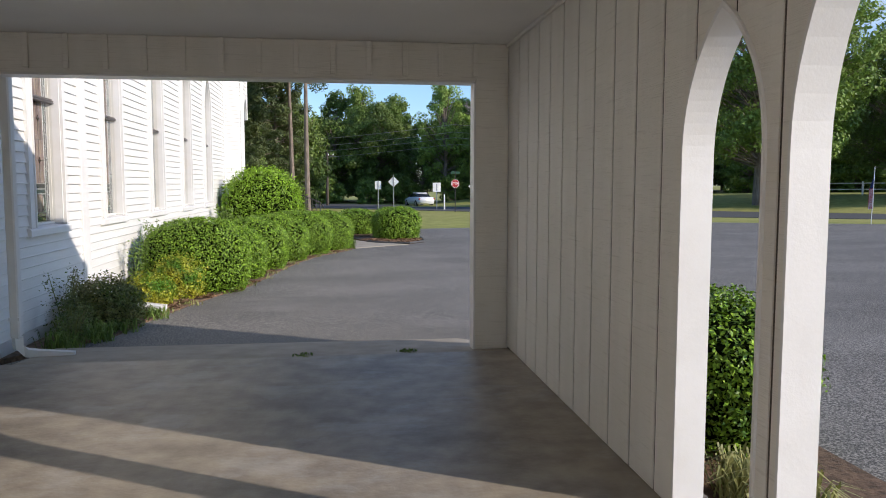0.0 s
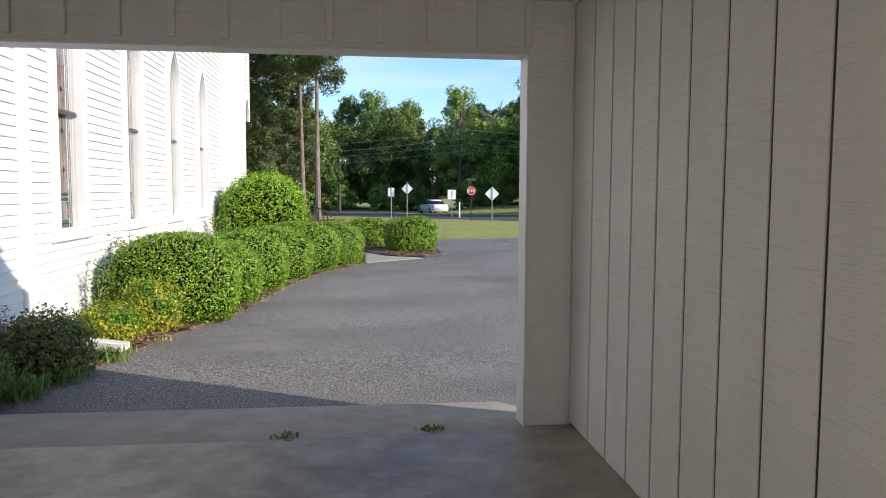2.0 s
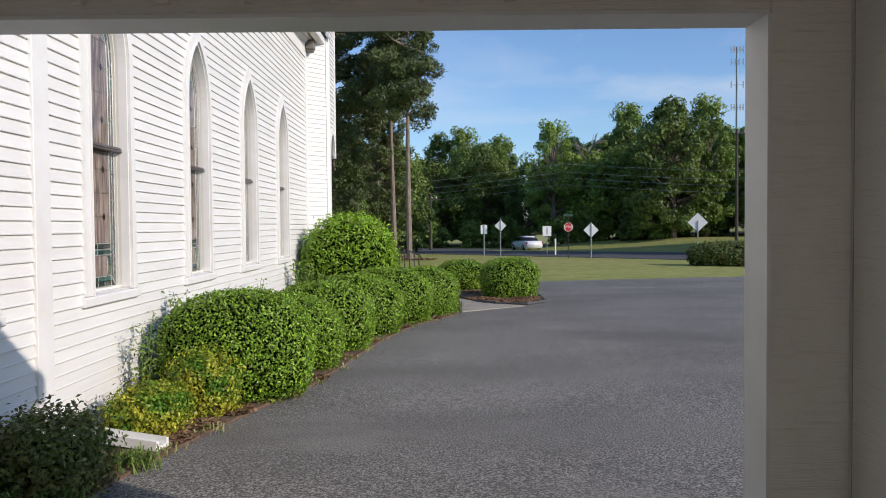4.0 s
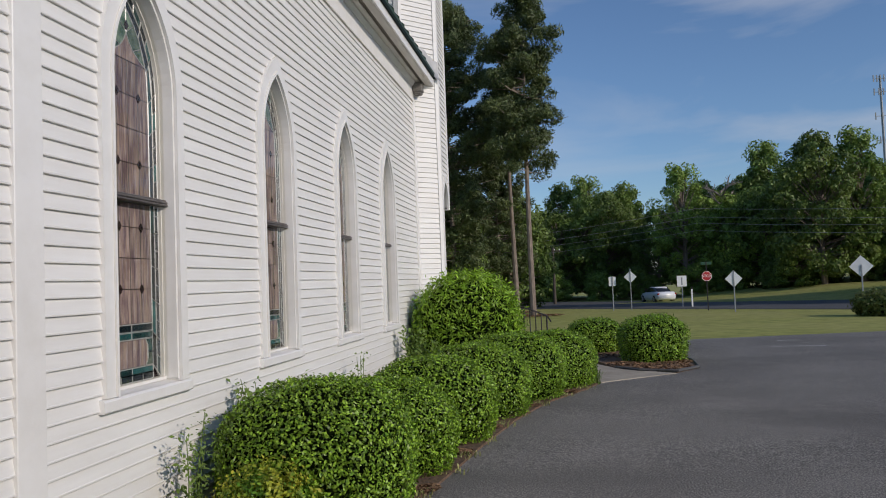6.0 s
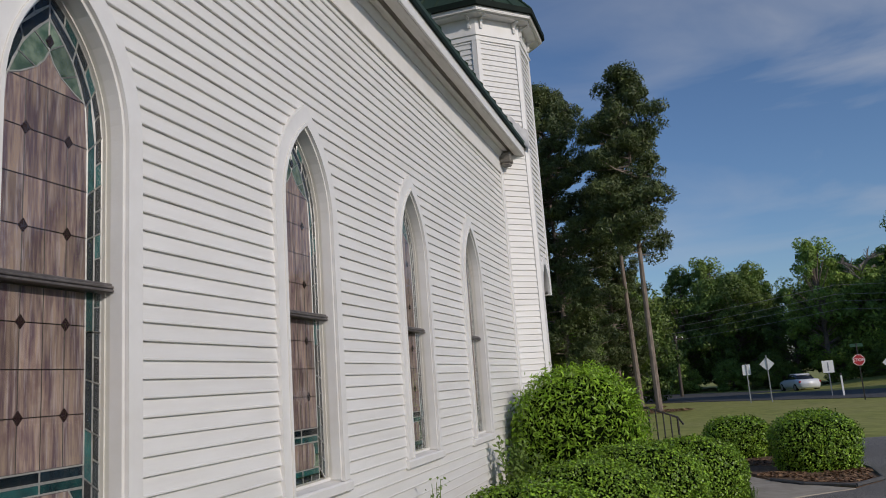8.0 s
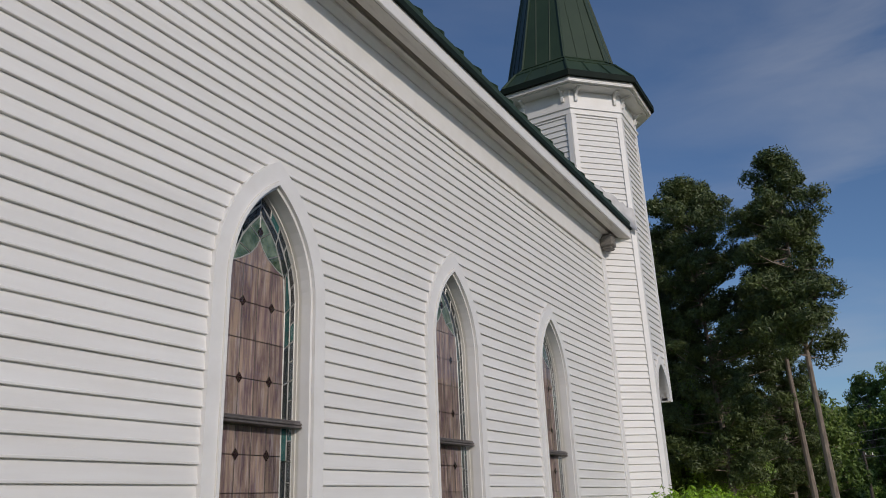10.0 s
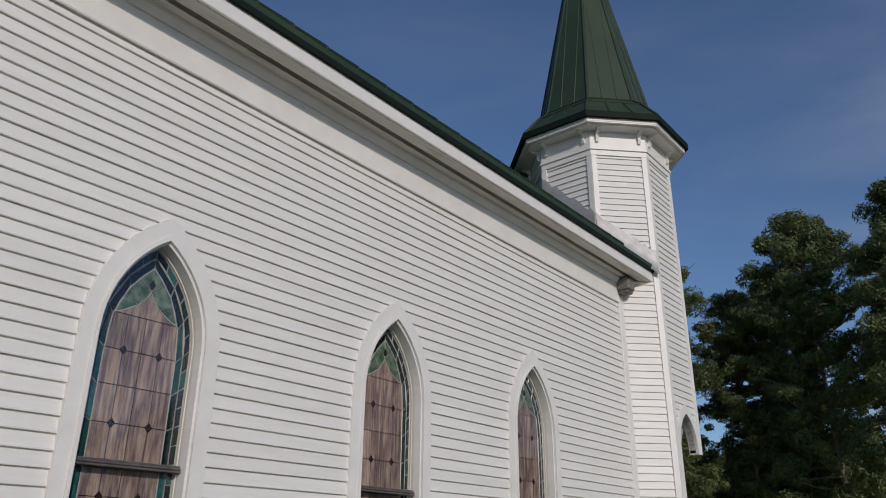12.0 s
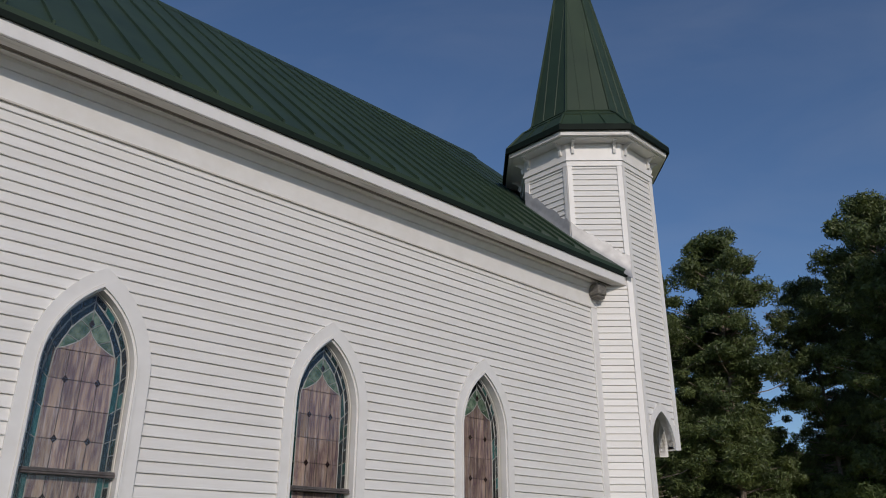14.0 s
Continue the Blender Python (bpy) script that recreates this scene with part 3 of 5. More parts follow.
def build_window():
    """The first side window, at its own middle, with its face at x = 0."""
    w = thing("window_1", "tall pointed stained-glass window with white frame and dark meeting rail", "window", kind="structure")
    outer = pointed(W_HW + 0.125, W_SPRING, W_RISE + 0.185, 10)
    inner = pointed(W_HW, W_SPRING, W_RISE, 10)
    inner_l, outer_l = [(-W_HW, W_Z0)] + inner + [(W_HW, W_Z0)], [(-W_HW - 0.125, W_Z0)] + outer + [(W_HW + 0.125, W_Z0)]
    part("casing", Geo().ring(inner_l, outer_l, "x", -0.035, 0.028), TRIM, w)
    part("reveal", Geo().ring(opening(0.022), inner_l, "x", -0.19, 0.012), TRIM, w)
    part("sash_frame", Geo().ring(opening(0.030), opening(0.021), "x", -0.16, -0.10), TRIM, w)
    bead_in = [(-W_HW + 0.004, W_Z0)] + pointed(W_HW - 0.004, W_SPRING, W_RISE - 0.006, 10) + [(W_HW - 0.004, W_Z0)]
    bead_out = [(-W_HW - 0.016, W_Z0)] + pointed(W_HW + 0.016, W_SPRING, W_RISE + 0.024, 10) + [(W_HW + 0.016, W_Z0)]
    part("stop_bead", Geo().ring(bead_in, bead_out, "x", 0.02, 0.042), TRIM, w)
    gap_out = [(-W_HW - 0.021, W_Z0)] + pointed(W_HW + 0.021, W_SPRING, W_RISE + 0.031, 10) + [(W_HW + 0.021, W_Z0)]
    # darker band painted in as the shadow line beside the stop bead
    part("caulk_line", Geo().ring(bead_out, gap_out, "x", 0.02, 0.0305), SOFFIT, w, "thin brown shadow line painted round the casing")
    part("sill", Geo().prism([(-0.19, 0.945), (0.03, 0.945), (0.04, 0.955), (0.04, 1.018), (0.022, 1.034), (-0.19, 1.058)], "y", -0.585, 0.585), TRIM, w)
    part("bottom_sash_rail", Geo().box(-0.16, -0.085, -W_HW + 0.02, W_HW - 0.02, 1.05, 1.078, 0.004), TRIM, w)
    rail = part("meeting_rail", Geo().box(-0.15, -0.04, -W_HW + 0.023, W_HW - 0.023, 2.405, 2.417, 0.003).box(-0.15, -0.052, -W_HW + 0.023, W_HW - 0.023, 2.417, 2.424).box(-0.15, -0.042, -W_HW + 0.023, W_HW - 0.023, 2.424, 2.438, 0.003).box(-0.15, -0.056, -W_HW + 0.023, W_HW - 0.023, 2.438, 2.455, 0.003), RAIL_METAL, w, "dark metal meeting rail")
    G0, G1 = -0.135, -0.128
    came, dark_came = Geo(), Geo()

    def pane(poly, mat, name="pane"):
        plain = mat is GLASS_CENTRE
        lead = 0.0031 if plain else 0.0055
        part(name, Geo().prism(poly, "x", G0, G1), mat, w)
        n = len(poly)
        for i in range(n):
            (a, b), (c, d) = poly[i], poly[(i + 1) % n]
            (dark_came if plain else came).tube([(G1, a, b), (G1, c, d)], lead, 4)

    rng = random.Random(11)
    # two rows of border pieces follow the outline
    rows = [opening(d, 12) for d in (0.030, 0.082, 0.140)]

    def walk_along(line, step):
        pts, out_pts = [Vector(p) for p in line], []
        total = sum((b - a).length for a, b in zip(pts, pts[1:]))
        k = max(2, int(total / step))
        lens = [0.0]
        for a, b in zip(pts, pts[1:]):
            lens.append(lens[-1] + (b - a).length)
        for j in range(k + 1):
            s = total * j / k
            i = max(q for q in range(len(lens) - 1) if lens[q] <= s + 1e-9)
            t = (s - lens[i]) / max(1e-9, lens[i + 1] - lens[i])
            out_pts.append(pts[i].lerp(pts[i + 1], t))
        return out_pts

    half = len(rows[0]) // 2
    for band, step, mats in ((0, 0.145, (GLASS_DEEP, GLASS_DEEP, GLASS_DEEP, GLASS_TEAL)), (1, 0.27, (GLASS_TEAL, GLASS_DEEP))):
        for side in (0, 1):
            a_line = rows[band][:half + 1] if side == 0 else rows[band][half:]
            b_line = rows[band + 1][:half + 1] if side == 0 else rows[band + 1][half:]
            k = max(2, int(3.2 / step))
            total = sum((Vector(q) - Vector(p)).length for p, q in zip(a_line, a_line[1:]))
            total_b = sum((Vector(q) - Vector(p)).length for p, q in zip(b_line, b_line[1:]))
            pa, pb = walk_along(a_line, total / k * 0.9999), walk_along(b_line, total_b / k * 0.9999)
            for i in range(min(len(pa), len(pb)) - 1):
                pane([tuple(pa[i]), tuple(pa[i + 1]), tuple(pb[i + 1]), tuple(pb[i])], rng.choice(mats))
    # bottom border
    u0, u1 = -W_HW + 0.140, W_HW - 0.140
    for i in range(4):
        a, b = u0 + (u1 - u0) * i / 4, u0 + (u1 - u0) * (i + 1) / 4
        pane([(a, 1.08), (b, 1.08), (b, 1.13), (a, 1.13)], GLASS_DEEP)
    for i in range(2):
        a, b = u0 + (u1 - u0) * i / 2, u0 + (u1 - u0) * (i + 1) / 2
        pane([(a, 1.13), (b, 1.13), (b, 1.18), (a, 1.18)], GLASS_TEAL)
        pane([(a, 1.39), (b, 1.39), (b, 1.44), (a, 1.44)], GLASS_TEAL)
        pane([(a, 1.445), (b, 1.445), (b, 1.50), (a, 1.50)], GLASS_DEEP)
    # base panel: amber piece between two green ones with dark points
    pane([(u0 + 0.1, 1.185), (u1 - 0.1, 1.185), (u1 - 0.07, 1.235), (u1 - 0.07, 1.335), (u1 - 0.1, 1.385), (u0 + 0.1, 1.385), (u0 + 0.07, 1.335), (u0 + 0.07, 1.235)], GLASS_CENTRE)
    for s in (-1, 1):
        e = u1 if s > 0 else u0
        pane([(e, 1.185), (e - s * 0.1, 1.185), (e - s * 0.07, 1.235), (e - s * 0.07, 1.285), (e, 1.285)], GLASS_GREEN)
        pane([(e, 1.285), (e - s * 0.07, 1.285), (e - s * 0.07, 1.335), (e - s * 0.1, 1.385), (e, 1.385)], GLASS_TEAL)
    # the field of opalescent glass
    levels = [1.505, 1.76, 1.99, 2.22, 2.40]
    upper = [2.46, 2.70, 2.96, 3.21, 3.47]
    cols = [u0 + (u1 - u0) * i / 4 for i in range(5)]
    for lv in (levels, upper):
        for z0, z1 in zip(lv, lv[1:]):
            for a, b in zip(cols, cols[1:]):
                pane([(a, z0), (b, z0), (b, z1), (a, z1)], GLASS_CENTRE)
    dia = [(u, z) for z in (1.76, 2.22, 2.70, 3.21) for u in (cols[1], cols[3])]
    for u, z in dia:
        part("diamond", Geo().prism([(u - 0.027, z), (u, z - 0.035), (u + 0.027, z), (u, z + 0.035)], "x", G1, G1 + 0.009), GLASS_DIAMOND, w)
    # head: a peach point between green petals
    top = W_SPRING + W_RISE - 0.145 * 1.35
    hw_in = W_HW - 0.145
    lim = lambda z: max(0.0, win_half(z, hw_in, W_SPRING, W_RISE - 0.145 * 1.35))
    e0, e1, e2, e3 = lim(3.47) - 0.001, lim(3.56), lim(3.66), lim(3.76)
    pane([(-e0, 3.47), (e0, 3.47), (e0 * 0.72, 3.50), (0.085, 3.56), (0.03, 3.62), (0, 3.68), (-0.03, 3.62), (-0.085, 3.56), (-e0 * 0.72, 3.50)], GLASS_CENTRE)
    for s in (-1, 1):
        pane([(s * e0, 3.47), (s * e1, 3.56), (s * (e1 + e2) / 2, 3.61), (s * 0.085, 3.56), (s * e0 * 0.72, 3.50)], GLASS_GREEN)
        pane([(s * 0.085, 3.56), (s * (e1 + e2) / 2, 3.61), (s * e2, 3.66), (s * e3, 3.76), (s * 0.02, 3.70), (0, 3.68), (s * 0.03, 3.62)], GLASS_GREEN)
        pane([(0, 3.68), (s * 0.02, 3.70), (s * e3, 3.76), (s * lim(3.81), 3.81), (0, top - 0.004)], GLASS_GREEN)
    part("diamond", Geo().prism([(-0.026, 3.735), (0, 3.695), (0.026, 3.735), (0, 3.775)], "x", G1, G1 + 0.009), GLASS_DIAMOND, w)
    part("lead_came", came, CAME, w)
    part("lead_came", dark_came, DARK_CAME, w, "dark tarnished lead lines")
    for z0, z1 in ((1.08, 2.404), (2.456, None)):
        line = [(u, v) for u, v in opening(0.023) if (v > 2.46)] if z1 is None else None
        poly = ([(-W_HW + 0.023, 2.456)] + line + [(W_HW - 0.023, 2.456)])[::-1] if line else [(-W_HW + 0.023, z0), (W_HW - 0.023, z0), (W_HW - 0.023, z1), (-W_HW + 0.023, z1)]
        pane_ob = part("storm_pane", Geo().add([(-0.07, u, v) for u, v in poly], [tuple(range(len(poly)))]), STORM, w, "clear outer glass")
        pane_ob.visible_shadow = False
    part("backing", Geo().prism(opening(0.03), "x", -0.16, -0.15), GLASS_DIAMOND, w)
    return w


window = build_window()
window.matrix_basis = pose(WALL_X, WIN_Y[0], 0)
for i, yy in enumerate(WIN_Y[1:]):
    copy_thing(window, pose(WALL_X, yy, 0)).name = "window_%d" % (i + 2)


# ---------------------------------------------------------------- turret
TX, TY, T_AP = -3.91, 22.48, 1.16


def octagon(ap):
    """Corners of the turret's plan, from the south face's left corner round to the east and north."""
    r = ap / math.cos(math.pi / 8)
    return [(TX + r * math.cos(math.radians(-112.5 + 45 * i)), TY + r * math.sin(math.radians(-112.5 + 45 * i))) for i in range(8)]


def build_turret():
    t = thing("turret", "white lap-board corner turret with a green metal spire", "turret")
    oc = octagon(T_AP)
    edge = 2 * T_AP * math.tan(math.pi / 8)
    top = 8.32

    def face_pose(i):
        """Local y runs along face i, x out of it, from the middle of its foot."""
        a, b = Vector(oc[i]), Vector(oc[(i + 1) % 8])
        m = (a + b) / 2
        return pose(m.x, m.y, 0, 0, 0, -90 + 45 * i)

    core = Geo()
    a_hw, a_spring, a_rise = 0.33, 3.42, 0.52
    for i in range(8):
        m = face_pose(i)
        g = Geo()
        if i in (2, 3, 4):
            ar = pointed(a_hw, a_spring, a_rise, 10)
            half = len(ar) // 2
            e = edge / 2
            g.prism([(-e, top + 0.4), (-e, a_spring - 0.04), (-a_hw, a_spring - 0.04)] + ar[:half + 1] + [(0, top + 0.4)], "x", -0.12, -0.025)
            g.prism([(0, top + 0.4)] + ar[half:] + [(a_hw, a_spring - 0.04), (e, a_spring - 0.04), (e, top + 0.4)], "x", -0.12, -0.025)
            if i == 2:
                g.box(-0.12, -0.025, -e, -a_hw, -0.3, a_spring - 0.04)
        else:
            g.box(-0.12, -0.025, -edge / 2, edge / 2, -0.3, top + 0.4)
        g.v = [tuple(m @ Vector(p)) for p in g.v]
        core.add(g.v, g.f)
    part("turret_wall", core, TRIM, t)
    part("turret_ceiling", Geo().prism(octagon(T_AP - 0.05), "z", 4.3, 4.35), TRIM, t)
    for i, z_from in ((0, 6.3), (1, 0.02), (2, 0.02)):
        m = face_pose(i)
        n = int((top - z_from) / COURSE)
        for k in range(n):
            z = -0.01 + (int((top - 0.02) / COURSE) - k - 1) * COURSE
            if i == 2 and z < a_spring + a_rise + 0.1:
                h = max(win_half(z, a_hw, a_spring, a_rise), win_half(z + COURSE, a_hw, a_spring, a_rise), 0.02) + 0.05
                spans = [(-edge / 2 + 0.03, -h)]
                if z > a_spring - 0.05:
                    spans.append((h, edge / 2 - 0.03))
            else:
                spans = [(-edge / 2 + 0.03, edge / 2 - 0.03)]
            for p, q in spans:
                if q - p > 0.03:
                    ob = part("board", lap_board(p, q, z), WHITE, t)
                    ob.matrix_basis = m
    for i in (0, 1, 2, 3):
        x, y = oc[i]
        d = Vector((x - TX, y - TY, 0)).normalized()
        low = 3.37 if i == 3 else (6.2 if i == 0 else -0.2)
        for s in (-1, 1):
            ang = -112.5 + 45 * i + s * 22.5
            n = Vector((math.cos(math.radians(ang)), math.sin(math.radians(ang)), 0))
            tg = Vector((-n.y, n.x, 0)) * s
            g = Geo()
            c = Vector((x, y, 0))
            pts = [c - n * 0.03, c + n * 0.016 + d * 0.004, c + n * 0.016 + tg * 0.085, c - n * 0.03 + tg * 0.085]
            g.prism([(p.x, p.y) for p in pts], "z", low, top)
            part("corner_board", g, TRIM, t)
    m = face_pose(2)
    inner = pointed(a_hw, a_spring, a_rise, 10)
    outer = pointed(a_hw + 0.085, a_spring, a_rise + 0.14, 10)
    inner = [(-a_hw, -0.1), (-a_hw, a_spring - 0.05)] + inner + [(a_hw, a_spring - 0.06)]
    outer = [(-a_hw - 0.085, -0.1), (-a_hw - 0.085, a_spring - 0.05)] + outer + [(a_hw + 0.085, a_spring - 0.06)]
    for i in (2, 3, 4):
        lo = 0 if i == 2 else 2
        ob = part("arch_casing", Geo().ring(inner[lo:], outer[lo:], "x", -0.13, 0.02), TRIM, t)
        ob.matrix_basis = face_pose(i)
    # frieze, soffit, brackets
    def band(ap0, ap1, z0, z1):
        a, b = octagon(ap0), octagon(ap1)
        g = Geo()
        for i in range(8):
            g.v += [(*a[i], z0), (*a[i], z1), (*b[i], z1), (*b[i], z0)]
        for i in range(8):
            p, q = 4 * i, 4 * ((i + 1) % 8)
            for k in range(4):
                m = (k + 1) % 4
                g.f.append((p + k, q + k, q + m, p + m))
        return g
    part("frieze", band(T_AP - 0.05, T_AP + 0.022, top - 0.11, 8.66), TRIM, t)
    part("bead", band(T_AP, T_AP + 0.045, top - 0.012, top + 0.03), TRIM, t)
    part("soffit", band(T_AP - 0.02, 1.46, 8.68, 8.70), TRIM, t)
    part("fascia", band(1.43, 1.465, 8.701, 8.80), TRIM, t)
    part("cornice", band(T_AP + 0.022, 1.40, 8.66, 8.68), TRIM, t)
    for i in range(8):
        for s in (-1, 1):
            g = Geo().prism([(0.02, 8.45), (0.055, 8.45), (0.075, 8.52), (0.06, 8.56), (0.10, 8.60), (0.19, 8.63), (0.19, 8.66), (0.02, 8.66)], "y", -0.025, 0.025)
            ob = part("bracket", g, TRIM, t)
            ob.matrix_basis = face_pose(i) @ pose(0, s * (edge / 2 - 0.11), 0)
    # spire: flared skirt, then steep panels with seams
    levels = ((1.50, 8.80), (1.50, 8.86), (1.17, 9.28), (0.99, 9.46), (0.0, 14.6))
    spire = part("spire", Geo().prism(octagon(1.49), "z", 8.80, 8.815), GREEN_METAL, t, "green standing-seam metal spire")
    for i in range(8):
        g = Geo()
        for (a0, z0), (a1, z1) in zip(levels, levels[1:]):
            o0, o1 = octagon(a0), octagon(max(a1, 0.012))
            j = (i + 1) % 8
            g.add([(*o0[i], z0), (*o0[j], z0), (*o1[j], z1), (*o1[i], z1)], [(0, 1, 2, 3)])
        part("spire_panel", g, GREEN_METAL, spire)
        hip = [(*octagon(max(a, 0.012))[i], z + 0.01) for a, z in levels[1:]]
        part("hip_seam", Geo().tube(hip, 0.026, 6), GREEN_METAL, spire)
        j = (i + 1) % 8
        for f in (1 / 3, 2 / 3):
            pts = []
            for a, z in ((1.50, 8.86), (1.17, 9.28)):
                o = octagon(a)
                pts.append((*Vector(o[i]).lerp(Vector(o[j]), f), z + 0.012))
            part("seam", Geo().tube(pts, 0.014, 4), GREEN_METAL, spire)
            # upright seams run parallel until the hip cuts them off
            o = octagon(0.99)
            p0 = Vector(o[i]).lerp(Vector(o[j]), f)
            mid = (Vector(o[i]) + Vector(o[j])) / 2
            k = 1 - 2 * abs(f - 0.5)
            zt = 9.46 + (14.6 - 9.46) * k
            c = Vector((TX, TY))
            p1 = p0 + (c - mid) * k
            part("seam", Geo().tube([(*p0, 9.47), (*p1, zt)], 0.013, 4), GREEN_METAL, spire)
        g = Geo()
        a, b = octagon(1.165), octagon(0.995)
        g.tube([(*a[i], 9.285), (*a[j], 9.285)], 0.02, 5).tube([(*b[i], 9.465), (*b[j], 9.465)], 0.02, 5)
        part("skirt_band", g, GREEN_METAL, spire)
    part("drip_edge", band(1.47, 1.525, 8.755, 8.868), DRIP_METAL, t, "green metal drip edge in a shaded colour")
    # crumpled flashing where the roof meets the turret
    def roofz(x):
        return 6.24 + 0.95 * (-2.82 - x)
    for i in (0, 1):
        a, b = Vector(oc[i]), Vector(oc[i + 1])
        g = Geo()
        n = 16
        rngf = random.Random(5 + i)
        out_n = Vector((math.cos(math.radians(-90 + 45 * i)), math.sin(math.radians(-90 + 45 * i))))
        for k in range(n + 1):
            p = a.lerp(b, k / n)
            hgt = 0.30 + rngf.uniform(-0.03, 0.04)
            for h, o in ((-0.06, 0.10), (0.03, 0.035), (hgt * 0.5, 0.03 + rngf.uniform(0, 0.012)), (hgt, 0.024)):
                q = p + out_n * o
                g.v.append((q.x, q.y, roofz(q.x) + h))
        for k in range(n):
            for r in range(3):
                e = k * 4 + r
                g.f.append((e, e + 4, e + 5, e + 1))
        part("flashing", g, FLASHING, t, "crumpled galvanised metal flashing", smooth=True)


build_turret()


# ---------------------------------------------------------------- porch
def build_porch():
    xi, xo, yb, yf, zc = 1.5, 1.625, 6.76, 6.94, 2.75
    structure("porch_floor", Geo().box(-3.18, 1.74, -7.0, 6.594, -0.3, 0.0, 0.01), CONCRETE, "worn stained concrete porch slab", "floor")
    apron = Geo().add([(-2.75, 6.606, -0.3), (1.72, 6.606, -0.3), (1.18, 7.6, -0.3), (-2.75, 7.62, -0.3), (-2.75, 6.606, -0.006), (1.72, 6.606, -0.006), (1.17, 7.56, -0.08), (-2.75, 7.58, -0.08),
                       (1.18, 7.6, -0.105), (-2.75, 7.62, -0.1)], [(0, 1, 2, 3), (4, 5, 6, 7), (7, 6, 8, 9), (3, 2, 8, 9), (0, 1, 5, 4), (1, 2, 8, 6, 5), (0, 3, 9, 7, 4)])
    structure("porch_apron", apron, PALE_CONCRETE, "concrete apron sloping down to the asphalt", "floor")
    structure("porch_ceiling", Geo().box(-3.18, 1.72, -2.4, yf, zc, zc + 0.03), CEIL, "flat painted board porch ceiling", "ceiling")
    structure("porch_roof", Geo().box(-3.17, 1.80, -2.5, 7.0, zc + 0.031, 2.98), TRIM, "flat white porch roof edge", "roof")
    # side wall with pointed arches: small, wide, small
    arches = ((2.86, 0.335, 1.62, 0.6), (1.68, 0.70, 1.62, 1.0), (0.50, 0.335, 1.62, 0.6))
    g = Geo()
    y = 0.0
    for mid, hw, sp, rise in sorted(arches):
        g.box(xi + 0.006, xo, y, mid - hw, -0.2, zc)
        a = pointed(hw, sp, rise, 14, mid)
        half = len(a) // 2
        g.prism([(mid - hw, zc)] + a[:half + 1] + [(mid, zc)], "x", xi + 0.006, xo)
        g.prism([(mid, zc)] + a[half:] + [(mid + hw, zc)], "x", xi + 0.006, xo)
        y = mid + hw
    g.box(xi + 0.006, xo, y, yb, -0.2, zc)
    wall = structure("porch_wall", g, GROOVE, "off-white vertical board porch wall with pointed arch openings", "wall")
    # boards on the inner face
    edges = [6.757] + [6.357 - 0.326 * i for i in range(20)]
    for hi, lo in zip(edges, edges[1:]):
        gap = 0.0105
        pieces = []
        hit = [a for a in arches if lo < a[0] + a[1] and hi > a[0] - a[1]]
        if not hit:
            pieces.append([(lo + gap, 0.004), (hi - gap, 0.004), (hi - gap, zc - 0.002), (lo + gap, zc - 0.002)])
        else:
            pts, n = [], 8
            for mid, hw, sp, rise in hit:
                a0, a1 = max(lo + gap, mid - hw), min(hi - gap, mid + hw)
                if a0 > lo + gap + 0.001:
                    pieces.append([(lo + gap, 0.004), (a0, 0.004), (a0, zc - 0.002), (lo + gap, zc - 0.002)])
                if a1 < hi - gap - 0.001:
                    pieces.append([(a1, 0.004), (hi - gap, 0.004), (hi - gap, zc - 0.002), (a1, zc - 0.002)])
                low = []
                r = (hw * hw + rise * rise) / (2 * hw)
                for k in range(n + 1):
                    u = a0 + (a1 - a0) * k / n
                    q = abs(u - mid) + r - hw
                    low.append((u, sp + math.sqrt(max(0.0, r * r - q * q))))
                pieces.append(low + [(a1, zc - 0.002), (a0, zc - 0.002)])
        for p in pieces:
            part("board", Geo().prism(p, "x", xi, xi + 0.0065), PORCH, wall)
    for mid, hw, sp, rise in arches[:3]:
        out_l = [(mid - hw, 0.0)] + pointed(hw, sp, rise, 14, mid) + [(mid + hw, 0.0)]
        in_l = [(mid - hw + 0.016, 0.0)] + pointed(hw - 0.016, sp, rise - 0.024, 14, mid) + [(mid + hw - 0.016, 0.0)]
        part("arch_lining", Geo().ring(in_l, out_l, "x", xi - 0.012, xo + 0.012), TRIM, wall, "smooth white arch lining")
    # front: post, beam with battens
    front = structure("porch_front", Geo().box(1.2, xi - 0.002, yb, yf, -0.2, zc - 0.002, 0.004), PORCH, "off-white porch front post and beam with battens", "beam")
    part("corner_post", Geo().box(xi, xo + 0.01, yb + 0.002, yf + 0.01, -0.2, zc - 0.003, 0.004), TRIM, front)
    part("beam", Geo().box(-3.18, 1.199, yb, yf, 2.42, zc - 0.002, 0.004), PORCH, front)
    part("beam_lining", Geo().box(-3.0, 1.19, yb - 0.012, yf + 0.015, 2.404, 2.419), TRIM, front)
    part("post_lining", Geo().box(1.184, 1.199, yb - 0.012, yf + 0.015, -0.05, 2.403), TRIM, front)
    for i in range(14):
        x = 1.19 - 0.3145 * i
        part("batten", Geo().box(x - 0.022, x + 0.022, yb - 0.03, yb - 0.001, 2.455, zc - 0.004, 0.003), PORCH, front)
    part("ceiling_trim", Geo().box(xi - 0.03, xi - 0.002, 0.0, yb - 0.002, zc - 0.03, zc - 0.002, 0.004), PORCH, front)
    # rear beam and post, like the front
    rear = structure("porch_rear", Geo().box(1.2, xi - 0.002, -2.4, -2.23, -0.2, zc - 0.002), PORCH, "off-white porch rear post and beam", "beam")
    part("beam", Geo().box(-3.18, 1.199, -2.4, -2.23, 2.42, zc - 0.002), PORCH, rear)
